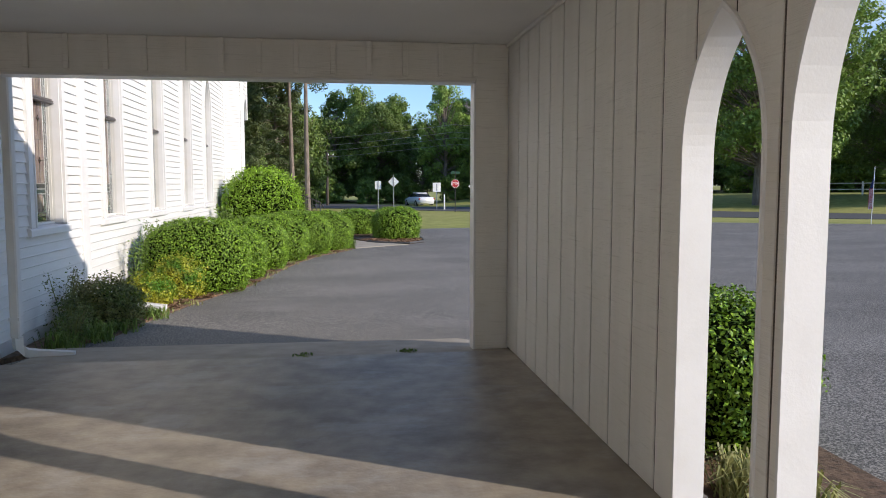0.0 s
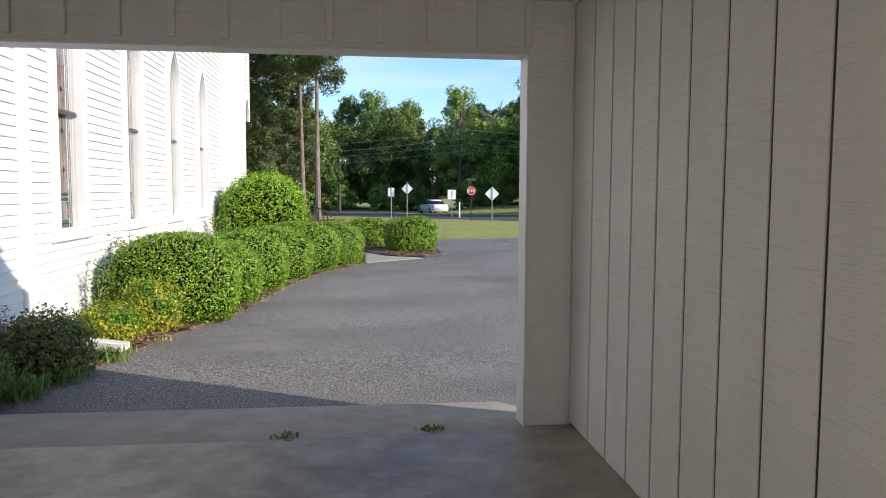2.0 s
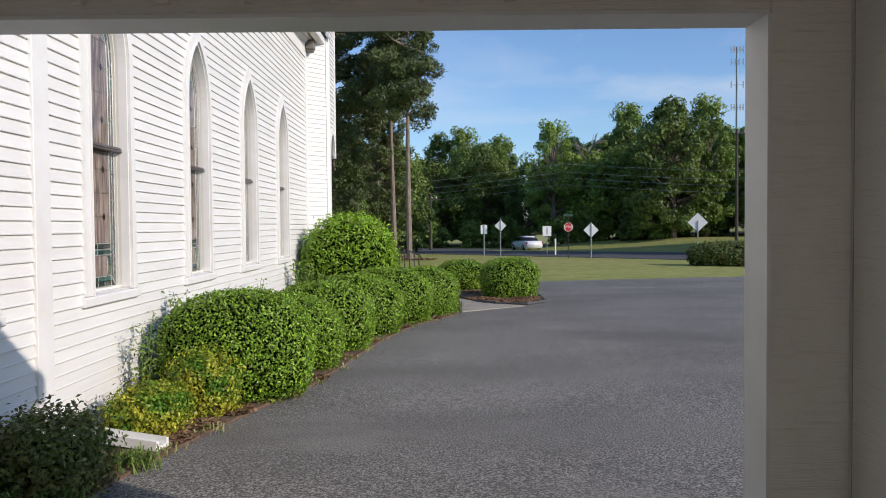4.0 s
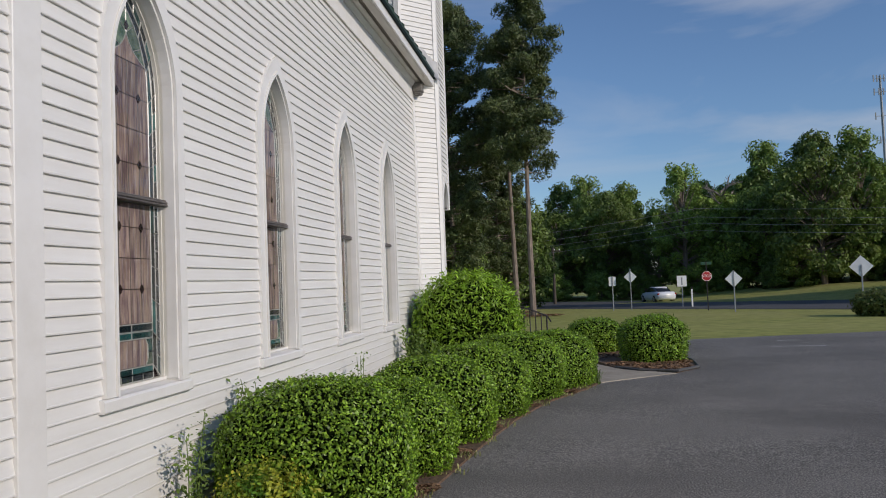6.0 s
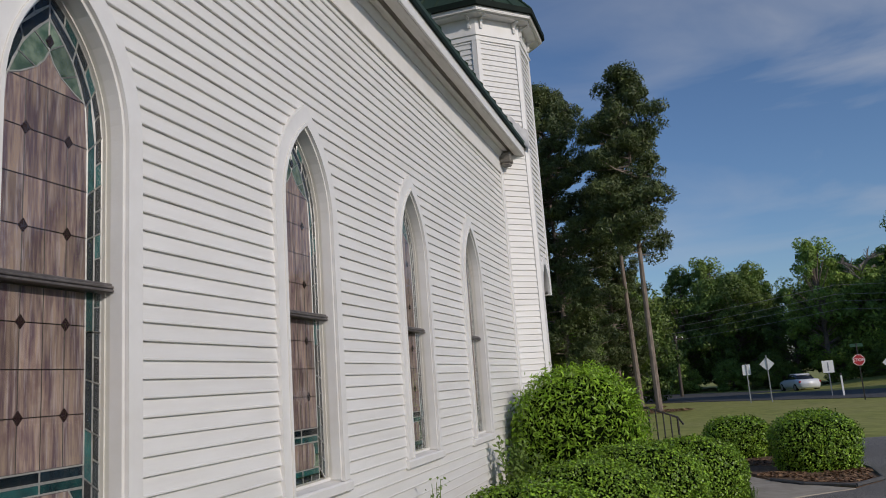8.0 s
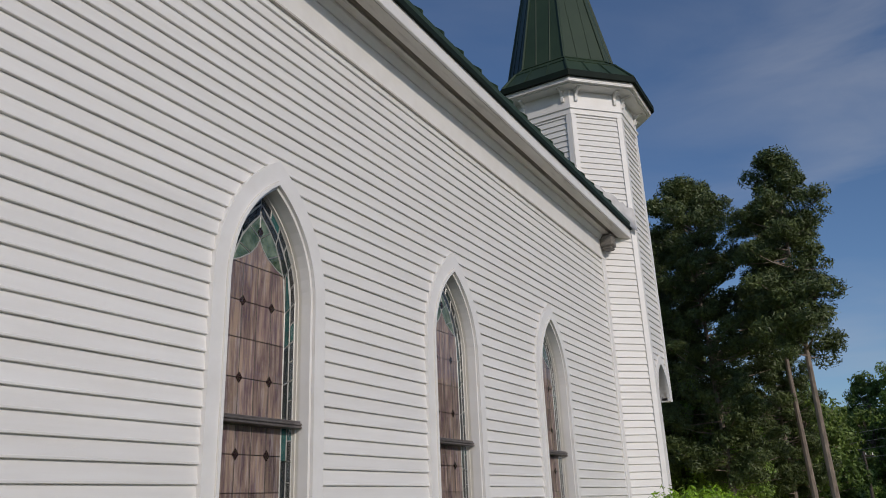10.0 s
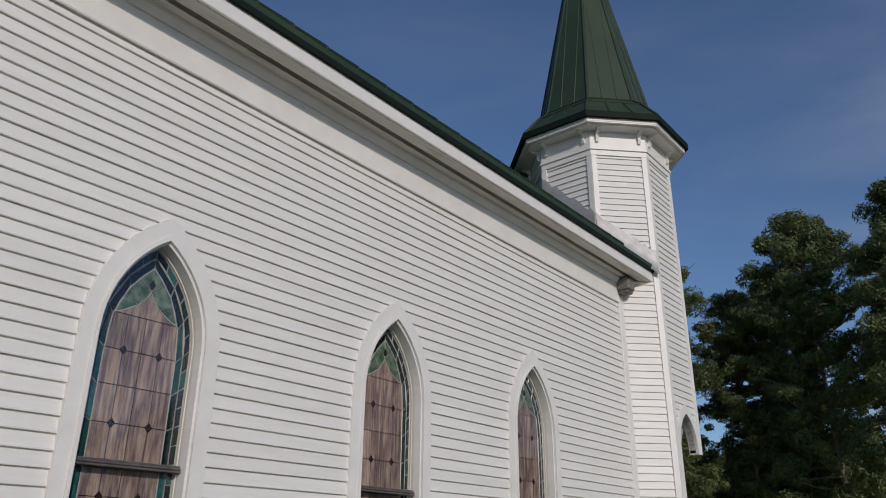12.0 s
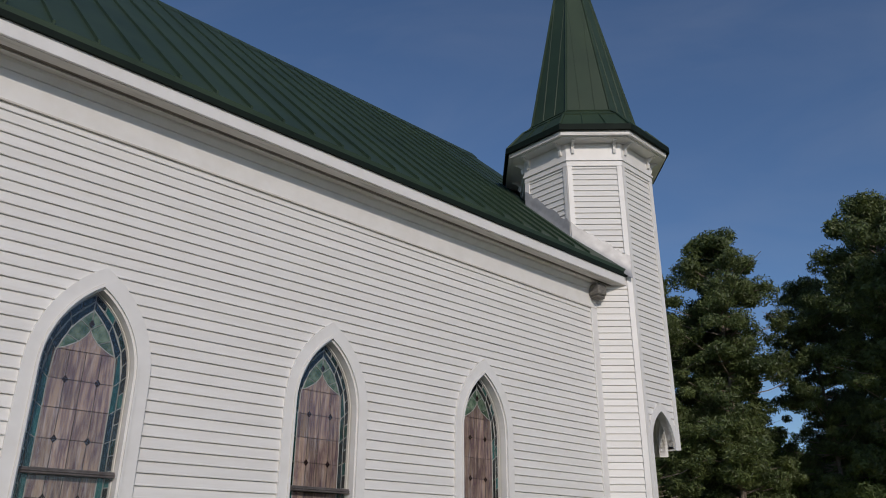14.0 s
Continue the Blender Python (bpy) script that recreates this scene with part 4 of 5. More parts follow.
    # downspout beside the opening
    d = thing("downspout", "white painted metal downspout with a kicked-out foot", "downspout")
    part("pipe", Geo().box(-2.90, -2.82, 6.96, 7.06, 0.14, 2.70, 0.012), TRIM, d)
    part("elbow", Geo().tube([(-2.86, 7.01, 0.17), (-2.86, 7.02, 0.06), (-2.80, 7.05, 0.0), (-2.70, 7.08, -0.02), (-2.42, 7.12, -0.05)], 0.05, 4), TRIM, d)
    part("strap", Geo().box(-2.905, -2.815, 6.955, 7.065, 0.30, 0.33), TRIM, d)


build_porch()


# ---------------------------------------------------------------- shrubs
def skirt(p):
    """Below the middle a bush stays almost as wide as it is there."""
    h = np.sqrt(p[:, 0] ** 2 + p[:, 1] ** 2) + 1e-6
    return np.where(p[:, 2] < 0, np.minimum(1.0 / h, 4.0) ** 0.7, 1.0)


def shell_points(n, half, power, rng, base_cut=-0.86, rough=0.035):
    """Points and outward normals over a rounded block."""
    d = rng.normal(0, 1, (int(n * 1.4), 3))
    d /= np.linalg.norm(d, axis=1)[:, None]
    r = (np.abs(d) ** power).sum(1) ** (-1.0 / power)
    p = d * r[:, None]
    p = p[p[:, 2] > base_cut][:n]
    nr = np.sign(p) * np.abs(p) ** (power - 1) / np.array(half)
    nr /= np.linalg.norm(nr, axis=1)[:, None]
    p[:, :2] *= skirt(p)[:, None]
    q = p * np.array(half)
    lump = np.sin(q[:, 0] * 7.0 + 1.3) * np.sin(q[:, 1] * 6.1) * np.sin(q[:, 2] * 8.0 + 0.7) * 0.022 + np.sin(q[:, 0] * 3 + q[:, 1] * 2.4) * 0.014
    q = q + nr * (lump + rng.normal(0, rough, len(q)))[:, None]
    return q, nr


def shrub(name, label, x, y, half, mat, leaf, count, power=2.6, seed=1, turn=0.0, group="", rough=0.035, core=0.92, base=None, loose=0.62, lift=0.12, long=1.9):
    rng = np.random.default_rng(seed)
    z0 = gz(y) if base is None else base
    ob = thing(name, label, "bush", group, pose(x, y, z0, 0, 0, turn))
    pts, nr = shell_points(count, half, power, rng, rough=rough)
    pts[:, 2] += half[2] * 0.93
    tagged(part("foliage", leaf_mesh("foliage", mat, pts, nr, leaf, long, lift, loose, 4), None, ob), kind="stuff")
    # solid inner body, coloured as the dark gaps behind the leaves
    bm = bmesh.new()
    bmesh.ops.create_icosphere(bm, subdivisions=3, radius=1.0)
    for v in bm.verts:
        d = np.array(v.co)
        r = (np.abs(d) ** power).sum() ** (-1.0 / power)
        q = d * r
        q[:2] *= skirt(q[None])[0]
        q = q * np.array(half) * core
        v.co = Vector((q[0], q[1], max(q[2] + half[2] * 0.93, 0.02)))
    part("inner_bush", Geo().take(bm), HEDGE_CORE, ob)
    g = Geo()
    for k in range(5):
        a = 1.3 * k
        g.tube([(0.12 * math.cos(a), 0.12 * math.sin(a), -0.05), (0.3 * math.cos(a) * half[0], 0.3 * math.sin(a) * half[1], half[2] * 0.7)], [0.02, 0.012], 5)
    part("stem", g, BARK, ob)
    return ob


HEDGE_ROW = ((-2.26, 12.10, 0.80, 0.68, 0.585, 0), (-2.10, 13.66, 0.75, 0.60, 0.485, 4), (-1.88, 15.20, 0.79, 0.61, 0.52, 6), (-1.60, 16.85, 0.85, 0.65, 0.53, 10),
             (-1.14, 18.38, 0.88, 0.59, 0.55, 20), (-0.56, 19.70, 0.87, 0.54, 0.52, 28))
for i, (x, y, hx, hy, hz, tn) in enumerate(HEDGE_ROW):
    shrub("boxwood_bush", "clipped rounded green boxwood bush beside the church wall", x, y, (hx, hy, hz), HEDGE, 0.0185 if i < 2 else 0.022,
          23000 if i < 2 else 15500, 2.3, 20 + i, tn, "clipped bushes along the wall", rough=0.02)
shrub("boxwood_bush", "clipped block-shaped boxwood bush on the planting island", 1.68, 24.0, (0.72, 0.70, 0.50), HEDGE, 0.028, 9500, 3.2, 31, 10, "island bushes")
shrub("boxwood_bush", "clipped rounded boxwood bush on the planting island", 0.45, 26.6, (0.66, 0.62, 0.44), HEDGE, 0.029, 8000, 3.0, 32, 0, "island bushes")
shrub("boxwood_bush", "clipped rounded boxwood bush on the planting island", 2.0, 26.5, (0.60, 0.58, 0.47), HEDGE, 0.029, 7500, 3.0, 39, 0, "island bushes")
shrub("laurel_bush", "tall bright green untrimmed laurel bush by the turret", -2.12, 20.6, (1.0, 0.93, 1.08), LAUREL, 0.026, 15000, 2.3, 33, 0, rough=0.075, loose=0.8, lift=0.0, long=3.6)
shrub("boxwood_bush", "clipped boxwood hedge outside the porch arches", 2.4, 4.75, (0.48, 0.85, 0.46), HEDGE, 0.020, 16000, 3.2, 34, 0)
shrub("nandina_bush", "low yellow-green nandina with orange tips", -2.36, 11.25, (0.30, 0.30, 0.30), NANDINA, 0.021, 6500, 2.2, 35, rough=0.05, core=0.5)
shrub("nandina_bush", "low orange and green nandina in the bed", -2.64, 10.55, (0.30, 0.30, 0.20), NANDINA, 0.021, 6000, 2.2, 36, rough=0.05, core=0.5)
shrub("nandina_bush", "low dark reddish-green nandina in porch shade", -2.72, 9.02, (0.36, 0.36, 0.265), NANDINA_DARK, 0.021, 9500, 2.2, 37, rough=0.06, core=0.6)


# ---------------------------------------------------------------- trees
def pine_tree(h, seed, low=0.5, spread=2.6, count=36, lean=0.0):
    rng = random.Random(seed)
    nrng = np.random.default_rng(seed)
    ob = thing("pine_tree", "tall pine with a bare reddish trunk and a ragged dark crown", "tree", "pines beyond the lawn")
    def axis(t):
        return Vector((lean * t * h + 0.2 * math.sin(2.2 * t + seed), 0.15 * math.sin(3 * t + 2 * seed), t * h))
    r0 = 0.008 * h + 0.04
    part("trunk", Geo().tube([axis(k / 10) - Vector((0, 0, 0.3 if k == 0 else 0)) for k in range(11)], [r0 * (1 - 0.085 * k) for k in range(11)], 8), BARK, ob)
    limbs = Geo()
    pts, nrm = [], []
    for k in range(count):
        t = low + (1 - low) * ((k + rng.random()) / count)
        p = axis(t)
        a = rng.uniform(0, 2 * math.pi)
        f = (t - low) / (1 - low)
        reach = spread * (0.32 + 0.78 * math.sin(math.pi * min(1, 0.16 + f * 0.76)) ** 0.8) * rng.uniform(0.35, 1.12) * (1 - 0.55 * max(0.0, (f - 0.85) / 0.15))
        tip = p + Vector((math.cos(a) * reach, math.sin(a) * reach, reach * rng.uniform(-0.05, 0.5)))
        limbs.tube([p, p.lerp(tip, 0.5) + Vector((0, 0, -0.05 * reach)), tip], [0.055, 0.035, 0.012], 4)
        for q in range(rng.randint(2, 4)):
            c = p.lerp(tip, rng.uniform(0.5, 1.05)) + Vector((rng.gauss(0, 0.25), rng.gauss(0, 0.25), rng.uniform(-0.1, 0.4)))
            n = rng.randint(150, 240)
            d = nrng.normal(0, 1, (n, 3))
            d /= np.linalg.norm(d, axis=1)[:, None]
            rad = rng.uniform(0.4, 0.78)
            pts.append(np.array(c) + d * np.array((rad, rad, rad * 0.72)) * nrng.uniform(0.55, 1, (n, 1)))
            nrm.append(d)
    part("limb_framework", limbs, BARK, ob)
    tagged(part("crown", leaf_mesh("crown", PINE, np.concatenate(pts), np.concatenate(nrm), 0.075, 3.6, 0.1, 0.7, 3), None, ob), kind="stuff")
    return ob


def broadleaf_tree(h, seed, width=3.6, low=0.1, clumps=125, leaf=0.20, per=130):
    rng = random.Random(seed)
    nrng = np.random.default_rng(seed + 99)
    ob = thing("broadleaf_tree", "full green broadleaf tree at the edge of the woods", "tree", "edge of the woods")
    limbs = Geo()
    part("trunk", Geo().tube([(0, 0, -0.3), (0.1, 0, h * 0.3), (0.0, 0.2, h * 0.6), (0.2, 0.1, h * 0.85)], [0.03 * h * 0.8, 0.02 * h * 0.8, 0.012 * h, 0.05], 8), BARK, ob)
    pts, nrm = [], []
    for k in range(clumps):
        f = low + (1 - low) * (k + rng.random()) / clumps
        a = rng.uniform(0, 2 * math.pi)
        env = width * (0.55 + 0.5 * math.sin(math.pi * (0.12 + 0.86 * (f - low) / (1 - low)))) * (1.0 - 0.55 * max(0.0, (f - 0.75) / 0.25))
        r = env * math.sqrt(rng.uniform(0.15, 1.0))
        c = Vector((r * math.cos(a), r * math.sin(a), f * h * rng.uniform(0.93, 1.02)))
        limbs.tube([(0, 0, c.z * 0.7), tuple(c)], [0.06, 0.02], 4)
        rad = rng.uniform(0.45, 1.15) * math.sqrt(width / 3.6)
        d = nrng.normal(0, 1, (per, 3))
        d /= np.linalg.norm(d, axis=1)[:, None]
        pts.append(np.array(c) + d * np.array((rad, rad, rad * 0.75)) * nrng.uniform(0.7, 1.06, (per, 1)))
        nrm.append(d)
    part("limb_framework", limbs, BARK, ob)
    tagged(part("crown", leaf_mesh("crown", OAK, np.concatenate(pts), np.concatenate(nrm), leaf, 1.5, 0.3, 0.45, 3), None, ob), kind="stuff")
    return ob


def place_trees():
    # the pair of tall pines on the lawn and the dark group behind the turret
    p = pine_tree(18.8, 4, 0.45, 2.35, 78)
    p.matrix_basis = pose(-2.1, 50.6, gz(50))
    tagged(p, "tall lawn pine with a long bare trunk and narrow crown")
    q = pine_tree(18.6, 9, 0.58, 1.6, 34)
    q.matrix_basis = pose(-3.6, 56.0, gz(56))
    tagged(q, "tall lawn pine with a long bare trunk and narrow crown")
    dense = pine_tree(20.6, 15, 0.14, 3.6, 190)
    dense.matrix_basis = pose(-7.6, 55.5, gz(55))
    tagged(dense, "dense dark pine with branches almost to the ground")
    for x, y, s, rz in ((-12.4, 57, 0.83, 80), (-15.7, 52.0, 0.95, 200), (-17.8, 55, 0.8, 20), (-11.6, 63, 0.95, 140), (-19.0, 49.0, 0.85, 300), (-23, 56, 0.9, 40), (-5.6, 66, 0.8, 120)):
        copy_thing(dense, pose(x, y, gz(y), 0, 0, rz) @ Matrix.Diagonal((s, s, s, 1)))
    kinds = [broadleaf_tree(11.5, 40, 3.8), broadleaf_tree(10.0, 41, 4.2, 0.04, 140), broadleaf_tree(14.0, 42, 3.4, 0.12, 100), broadleaf_tree(5.0, 43, 2.8, 0.0, 70, 0.16, 170), broadleaf_tree(12.5, 44, 4.6, 0.1, 150)]
    rng = random.Random(77)
    line = [(-46, 80), (-24, 90), (-10, 97), (2, 97), (12, 93), (22, 86), (32, 82), (45, 72), (60, 60), (78, 48)]
    used = [False] * 5
    def put(i, x, y, s):
        m = pose(x, y, bank_z(x, y), 0, 0, rng.uniform(0, 360)) @ Matrix.Diagonal((s, s, s * rng.uniform(0.92, 1.08), 1))
        if used[i]:
            copy_thing(kinds[i], m)
        else:
            kinds[i].matrix_basis = m
            used[i] = True
    for (x0, y0), (x1, y1) in zip(line, line[1:]):
        n = max(2, int(math.hypot(x1 - x0, y1 - y0) / 3.3))
        for k in range(n):
            t = (k + rng.random() * 0.7) / n
            x, y = x0 + (x1 - x0) * t, y0 + (y1 - y0) * t
            put(rng.choice((0, 1, 4)), x + rng.uniform(-1.5, 1.5), y + rng.uniform(-1, 2), rng.uniform(0.8, 1.02))
            put(3, x + rng.uniform(-2, 2), y - rng.uniform(3, 5), rng.uniform(0.6, 1.0))
            put(rng.choice((0, 4, 2)), x + rng.uniform(-2, 2), y + rng.uniform(6, 9), rng.uniform(0.92, 1.02))
            put(rng.choice((0, 4)), x + rng.uniform(-2, 2), y + rng.uniform(10, 14), rng.uniform(0.98, 1.08))
    # trees that stand out above the line
    put(2, 12.1, 89, 0.94)
    put(4, 23.0, 80, 1.08)
    put(2, 26.5, 80.5, 0.95)
    for x, y, s in ((-9.5, 61, 0.8), (-13.5, 59, 0.75), (-18, 60, 0.85), (-23, 58, 0.8), (-28, 55, 0.85), (-5.0, 70, 0.9), (-14, 68, 1.0), (-22, 66, 1.0)):
        put(1, x, y, s)
    # large shade trees across the road
    big = broadleaf_tree(20.0, 50, 7.2, 0.2, 360, 0.19, 170)
    tagged(big, "large spreading shade tree across the road")
    big.matrix_basis = pose(31.5, 54.0, bank_z(31.5, 54))
    for x, y, s, rz in ((43.5, 54.5, 0.66, 70), (48, 46.0, 0.62, 160), (60, 44.0, 0.6, 250)):
        copy_thing(big, pose(x, y, bank_z(x, y), 0, 0, rz) @ Matrix.Diagonal((s, s, s, 1)))


place_trees()


def build_dead_tree():
    rng = random.Random(8)
    ob = thing("dead_tree", "bare grey dead tree above the woods", "tree", m=pose(16.1, 89.0, gz(89)))
    part("trunk", Geo().tube([(0, 0, 0), (0.1, 0, 6), (0, 0, 11.2)], [0.25, 0.18, 0.12], 7), DEADWOOD, ob)
    def grow(p, d, length, r, depth):
        tip = p + d * length
        g = Geo().tube([p, p.lerp(tip, 0.5) + Vector((rng.uniform(-0.1, 0.1), rng.uniform(-0.1, 0.1), 0.05)), tip], [r, r * 0.8, r * 0.55], 5)
        part("branch", g, DEADWOOD, ob)
        if depth:
            for _ in range(3):
                e = (d + Vector((rng.uniform(-0.9, 0.9), rng.uniform(-0.9, 0.9), rng.uniform(-0.25, 0.5)))).normalized()
                grow(p.lerp(tip, rng.uniform(0.6, 1.0)), e, length * rng.uniform(0.55, 0.8), r * 0.6, depth - 1)
    for k in range(6):
        a = k * 1.05 + rng.uniform(-0.3, 0.3)
        grow(Vector((0, 0, rng.uniform(9.0, 11.1))), Vector((math.cos(a), math.sin(a), 0.75)).normalized(), 1.35, 0.10, 2)


build_dead_tree()


# ---------------------------------------------------------------- road things
def sign(name, label, x, y, post_h, plate, mat, turn=0.0, pmat=None, back=False):
    ob = thing(name, label, "sign", m=pose(x, y, gz(y), 0, 0, turn))
    part("post", Geo().box(-0.03, 0.03, -0.02, 0.02, -0.3, post_h, 0.006), pmat or POST_STEEL, ob)
    pl = part("plate", Geo().prism(plate, "y", *((0.024, 0.035) if back else (-0.035, -0.024))), mat, ob)
    return ob, pl


def diamond(z, s):
    return [(0, z - s), (s, z), (0, z + s), (-s, z)]


def rect(z, w, h):
    return [(-w / 2, z - h / 2), (w / 2, z - h / 2), (w / 2, z + h / 2), (-w / 2, z + h / 2)]


sign("road_sign", "plain metal back of a rectangular road sign on a post", 2.64, 56.0, 2.2, rect(1.85, 0.45, 0.6), SIGN_BACK, 8, back=True)
sign("road_sign", "pale back of a diamond road sign on a post", 3.75, 55.6, 2.6, diamond(2.1, 0.40), SIGN_BACK, 0, back=True)
ob, _ = sign("road_sign", "white rectangular road sign with a dark bar", 7.3, 58.4, 2.0, rect(1.7, 0.62, 0.72), SIGN_WHITE, 0)
part("legend_bar", Geo().box(-0.04, 0.04, -0.04, -0.036, 1.45, 1.95), POST_STEEL, ob)
sign("road_sign", "pale back of a diamond road sign on a post", 8.6, 48.6, 2.2, diamond(1.75, 0.45), SIGN_BACK, 0, back=True)
sign("road_sign", "large pale back of a diamond road sign behind a hedge", 13.5, 44.4, 2.2, diamond(2.12, 0.52), SIGN_BACK, -8, back=True)
ob, _ = sign("stop_sign", "red octagonal stop sign on a dark post with street name blade", 7.75, 51.7, 2.8,
             [(0.30 * math.cos(math.radians(22.5 + 45 * k)), 1.95 + 0.30 * math.sin(math.radians(22.5 + 45 * k))) for k in range(8)], SIGN_RED, 0, DARK_METAL)
bm_ring = Geo()
o1 = [(0.29 * math.cos(math.radians(22.5 + 45 * k)), 1.95 + 0.29 * math.sin(math.radians(22.5 + 45 * k))) for k in range(9)]
o2 = [(0.265 * math.cos(math.radians(22.5 + 45 * k)), 1.95 + 0.265 * math.sin(math.radians(22.5 + 45 * k))) for k in range(9)]
part("border", bm_ring.ring(o2, o1, "y", -0.039, -0.036), SIGN_WHITE, ob, "thin white border")
part("street_blade", Geo().box(-0.3, 0.3, -0.008, 0.008, 2.62, 2.78), material("green_blade", ((0.02, 0.07, 0.04), (0.03, 0.09, 0.05)), 0.4), ob, "dark green street name blade")
txt = bpy.data.curves.new("lettering", "FONT")
txt.body, txt.size, txt.align_x, txt.align_y, txt.extrude = "STOP", 0.22, "CENTER", "CENTER", 0.002
txt.materials.append(SIGN_WHITE)
lt = new("lettering", txt)
lt.parent = ob
lt.matrix_basis = pose(0, -0.039, 1.95, 90, 0, 0)

ob = thing("marker_post", "thin pale utility marker post by the road", "post", m=pose(7.85, 58.0, gz(58)))
part("shaft", Geo().box(-0.05, 0.05, -0.03, 0.03, -0.2, 1.15, 0.01), SIGN_WHITE, ob)
part("cap", Geo().box(-0.055, 0.055, -0.035, 0.035, 1.15, 1.3, 0.012), DARK_METAL, ob, "dark cap")
ob = thing("utility_box", "small pale metal utility box on the grass", "box", m=pose(18.9, 52.0, bank_z(18.9, 52.0)))
part("housing", Geo().box(-0.16, 0.16, -0.12, 0.12, -0.05, 0.62, 0.03), SIGN_BACK, ob)
part("lid", Geo().box(-0.18, 0.18, -0.14, 0.14, 0.62, 0.70, 0.02), SIGN_BACK, ob)

# red-leaved hedge at the road
shrub("nandina_hedge", "loose reddish-green hedge at the roadside", 14.2, 40.3, (2.35, 0.8, 0.52), NANDINA_DARK, 0.07, 14000, 2.6, 38, -25, rough=0.1)


def utility_pole(x, y, h, label):
    ob = thing("utility_pole", label, "pole", "utility poles", pose(x, y, gz(y)))
    part("shaft", Geo().tube([(0, 0, -0.5), (0, 0, h)], [0.17, 0.11], 8), CREOSOTE, ob)
    part("crossarm", Geo().box(-0.2, 0.75, -0.05, 0.05, h - 0.45, h - 0.33, 0.01), CREOSOTE, ob)
    for k, dx in enumerate((0.15, 0.65)):
        part("insulator", Geo().tube([(dx, 0, h - 0.33), (dx, 0, h - 0.15)], [0.05, 0.035], 6), SIGN_BACK, ob)
    return ob


utility_pole(25.5, 70.2, 10.6, "weathered wooden utility pole with a short arm")
utility_pole(30.1, 73.7, 10.8, "dark wooden utility pole with a short arm")
utility_pole(-1.6, 84.0, 5.8, "thin weathered wooden service pole among the trees")
for z, dz, y in ((6.2, 0.0, 72), (5.4, 0.2, 72), (4.9, 0.1, 71), (4.4, -0.1, 71)):
    ob = thing("power_cable", "dark overhead power cable strung between poles", "cable", "overhead cables")
    a, b = Vector((66, 50, z + 1.2)), Vector((-45, 92 + y - 72, z + 0.6 + dz))
    pts = [a.lerp(b, k / 24) - Vector((0, 0, 1.6 * (1 - (abs(k % 12 - 6) / 6) ** 2))) for k in range(25)]
    part("strand", Geo().tube(pts, 0.018, 4), WIRE, ob)

ob = thing("radio_mast", "slender grey radio mast with antennas above the woods", "mast", m=pose(58.5, 156, 0))
part("shaft", Geo().tube([(0, 0, 0), (0, 0, 37)], [0.30, 0.20], 6), POST_STEEL, ob)
for z, n in ((36.5, 5), (34.0, 4), (29.5, 3), (25.0, 5)):
    for k in range(n):
        u = -1.2 + 2.4 * k / (n - 1)
        part("antenna", Geo().box(u - 0.1, u + 0.1, -0.3, -0.15, z - 0.6, z + 0.7, 0.02), POST_STEEL, ob)
    part("cross_bar", Geo().box(-1.3, 1.3, -0.2, -0.1, z - 0.05, z + 0.05), POST_STEEL, ob)


def build_car():
    """A saloon car, nose towards +y."""
    ob = thing("car", "pale silver saloon car standing on the road", "car", m=pose(8.0, 79.0, gz(79) + 0.005, 0, 0, 15))
    def loft(sections):
        g = Geo()
        for pts in sections:
            g.v += pts
        n = len(sections[0])
        for j in range(len(sections) - 1):
            for i in range(n):
                a, b = j * n + i, j * n + (i + 1) % n
                g.f.append((a, b, b + n, a + n))
        g.f += [tuple(range(n)), tuple(range((len(sections) - 1) * n, len(sections) * n))]
        return g
    def sec(y, w, z0, z1):
        return [(-w * 0.9, y, z0), (-w, y, z0 + 0.2), (-w, y, z1 - 0.18), (-w * 0.86, y, z1), (w * 0.86, y, z1), (w, y, z1 - 0.18), (w, y, z0 + 0.2), (w * 0.9, y, z0)]
    part("body", loft([sec(-2.3, 0.78, 0.38, 0.86), sec(-2.1, 0.88, 0.25, 0.98), sec(-1.2, 0.92, 0.22, 1.0), sec(0.8, 0.92, 0.22, 0.95), sec(1.9, 0.88, 0.24, 0.80), sec(2.3, 0.74, 0.34, 0.66)]), CAR_PAINT, ob, smooth=True)
    part("roof", loft([sec(-1.05, 0.62, 1.05, 1.38), sec(-0.6, 0.64, 1.08, 1.44), sec(0.2, 0.64, 1.08, 1.43), sec(0.5, 0.6, 1.05, 1.36)]), CAR_PAINT, ob, smooth=True)
    part("glass_house", loft([sec(-1.75, 0.70, 0.7, 0.99), sec(-1.0, 0.69, 0.7, 1.36), sec(0.45, 0.69, 0.7, 1.35), sec(1.25, 0.72, 0.6, 0.93)]), GLASS_DARK, ob, "dark windows", smooth=True)
    for sx in (-1, 1):
        part("tail_lamp", Geo().box(sx * 0.74 - 0.14, sx * 0.74 + 0.14, -2.27, -2.15, 0.70, 0.86, 0.02), TAIL_RED, ob, "red tail lamp")
        for yy in (-1.4, 1.4):
            w = part("wheel", Geo().tube([(sx * 0.72, yy, 0.32), (sx * 0.93, yy, 0.32)], 0.32, 18), TYRE, ob)
            part("rim", Geo().tube([(sx * 0.9, yy, 0.32), (sx * 0.945, yy, 0.32)], 0.2, 12), WHEEL, w)
    part("number_plate", Geo().box(-0.16, 0.16, -2.32, -2.28, 0.55, 0.67), SIGN_WHITE, ob)


build_car()


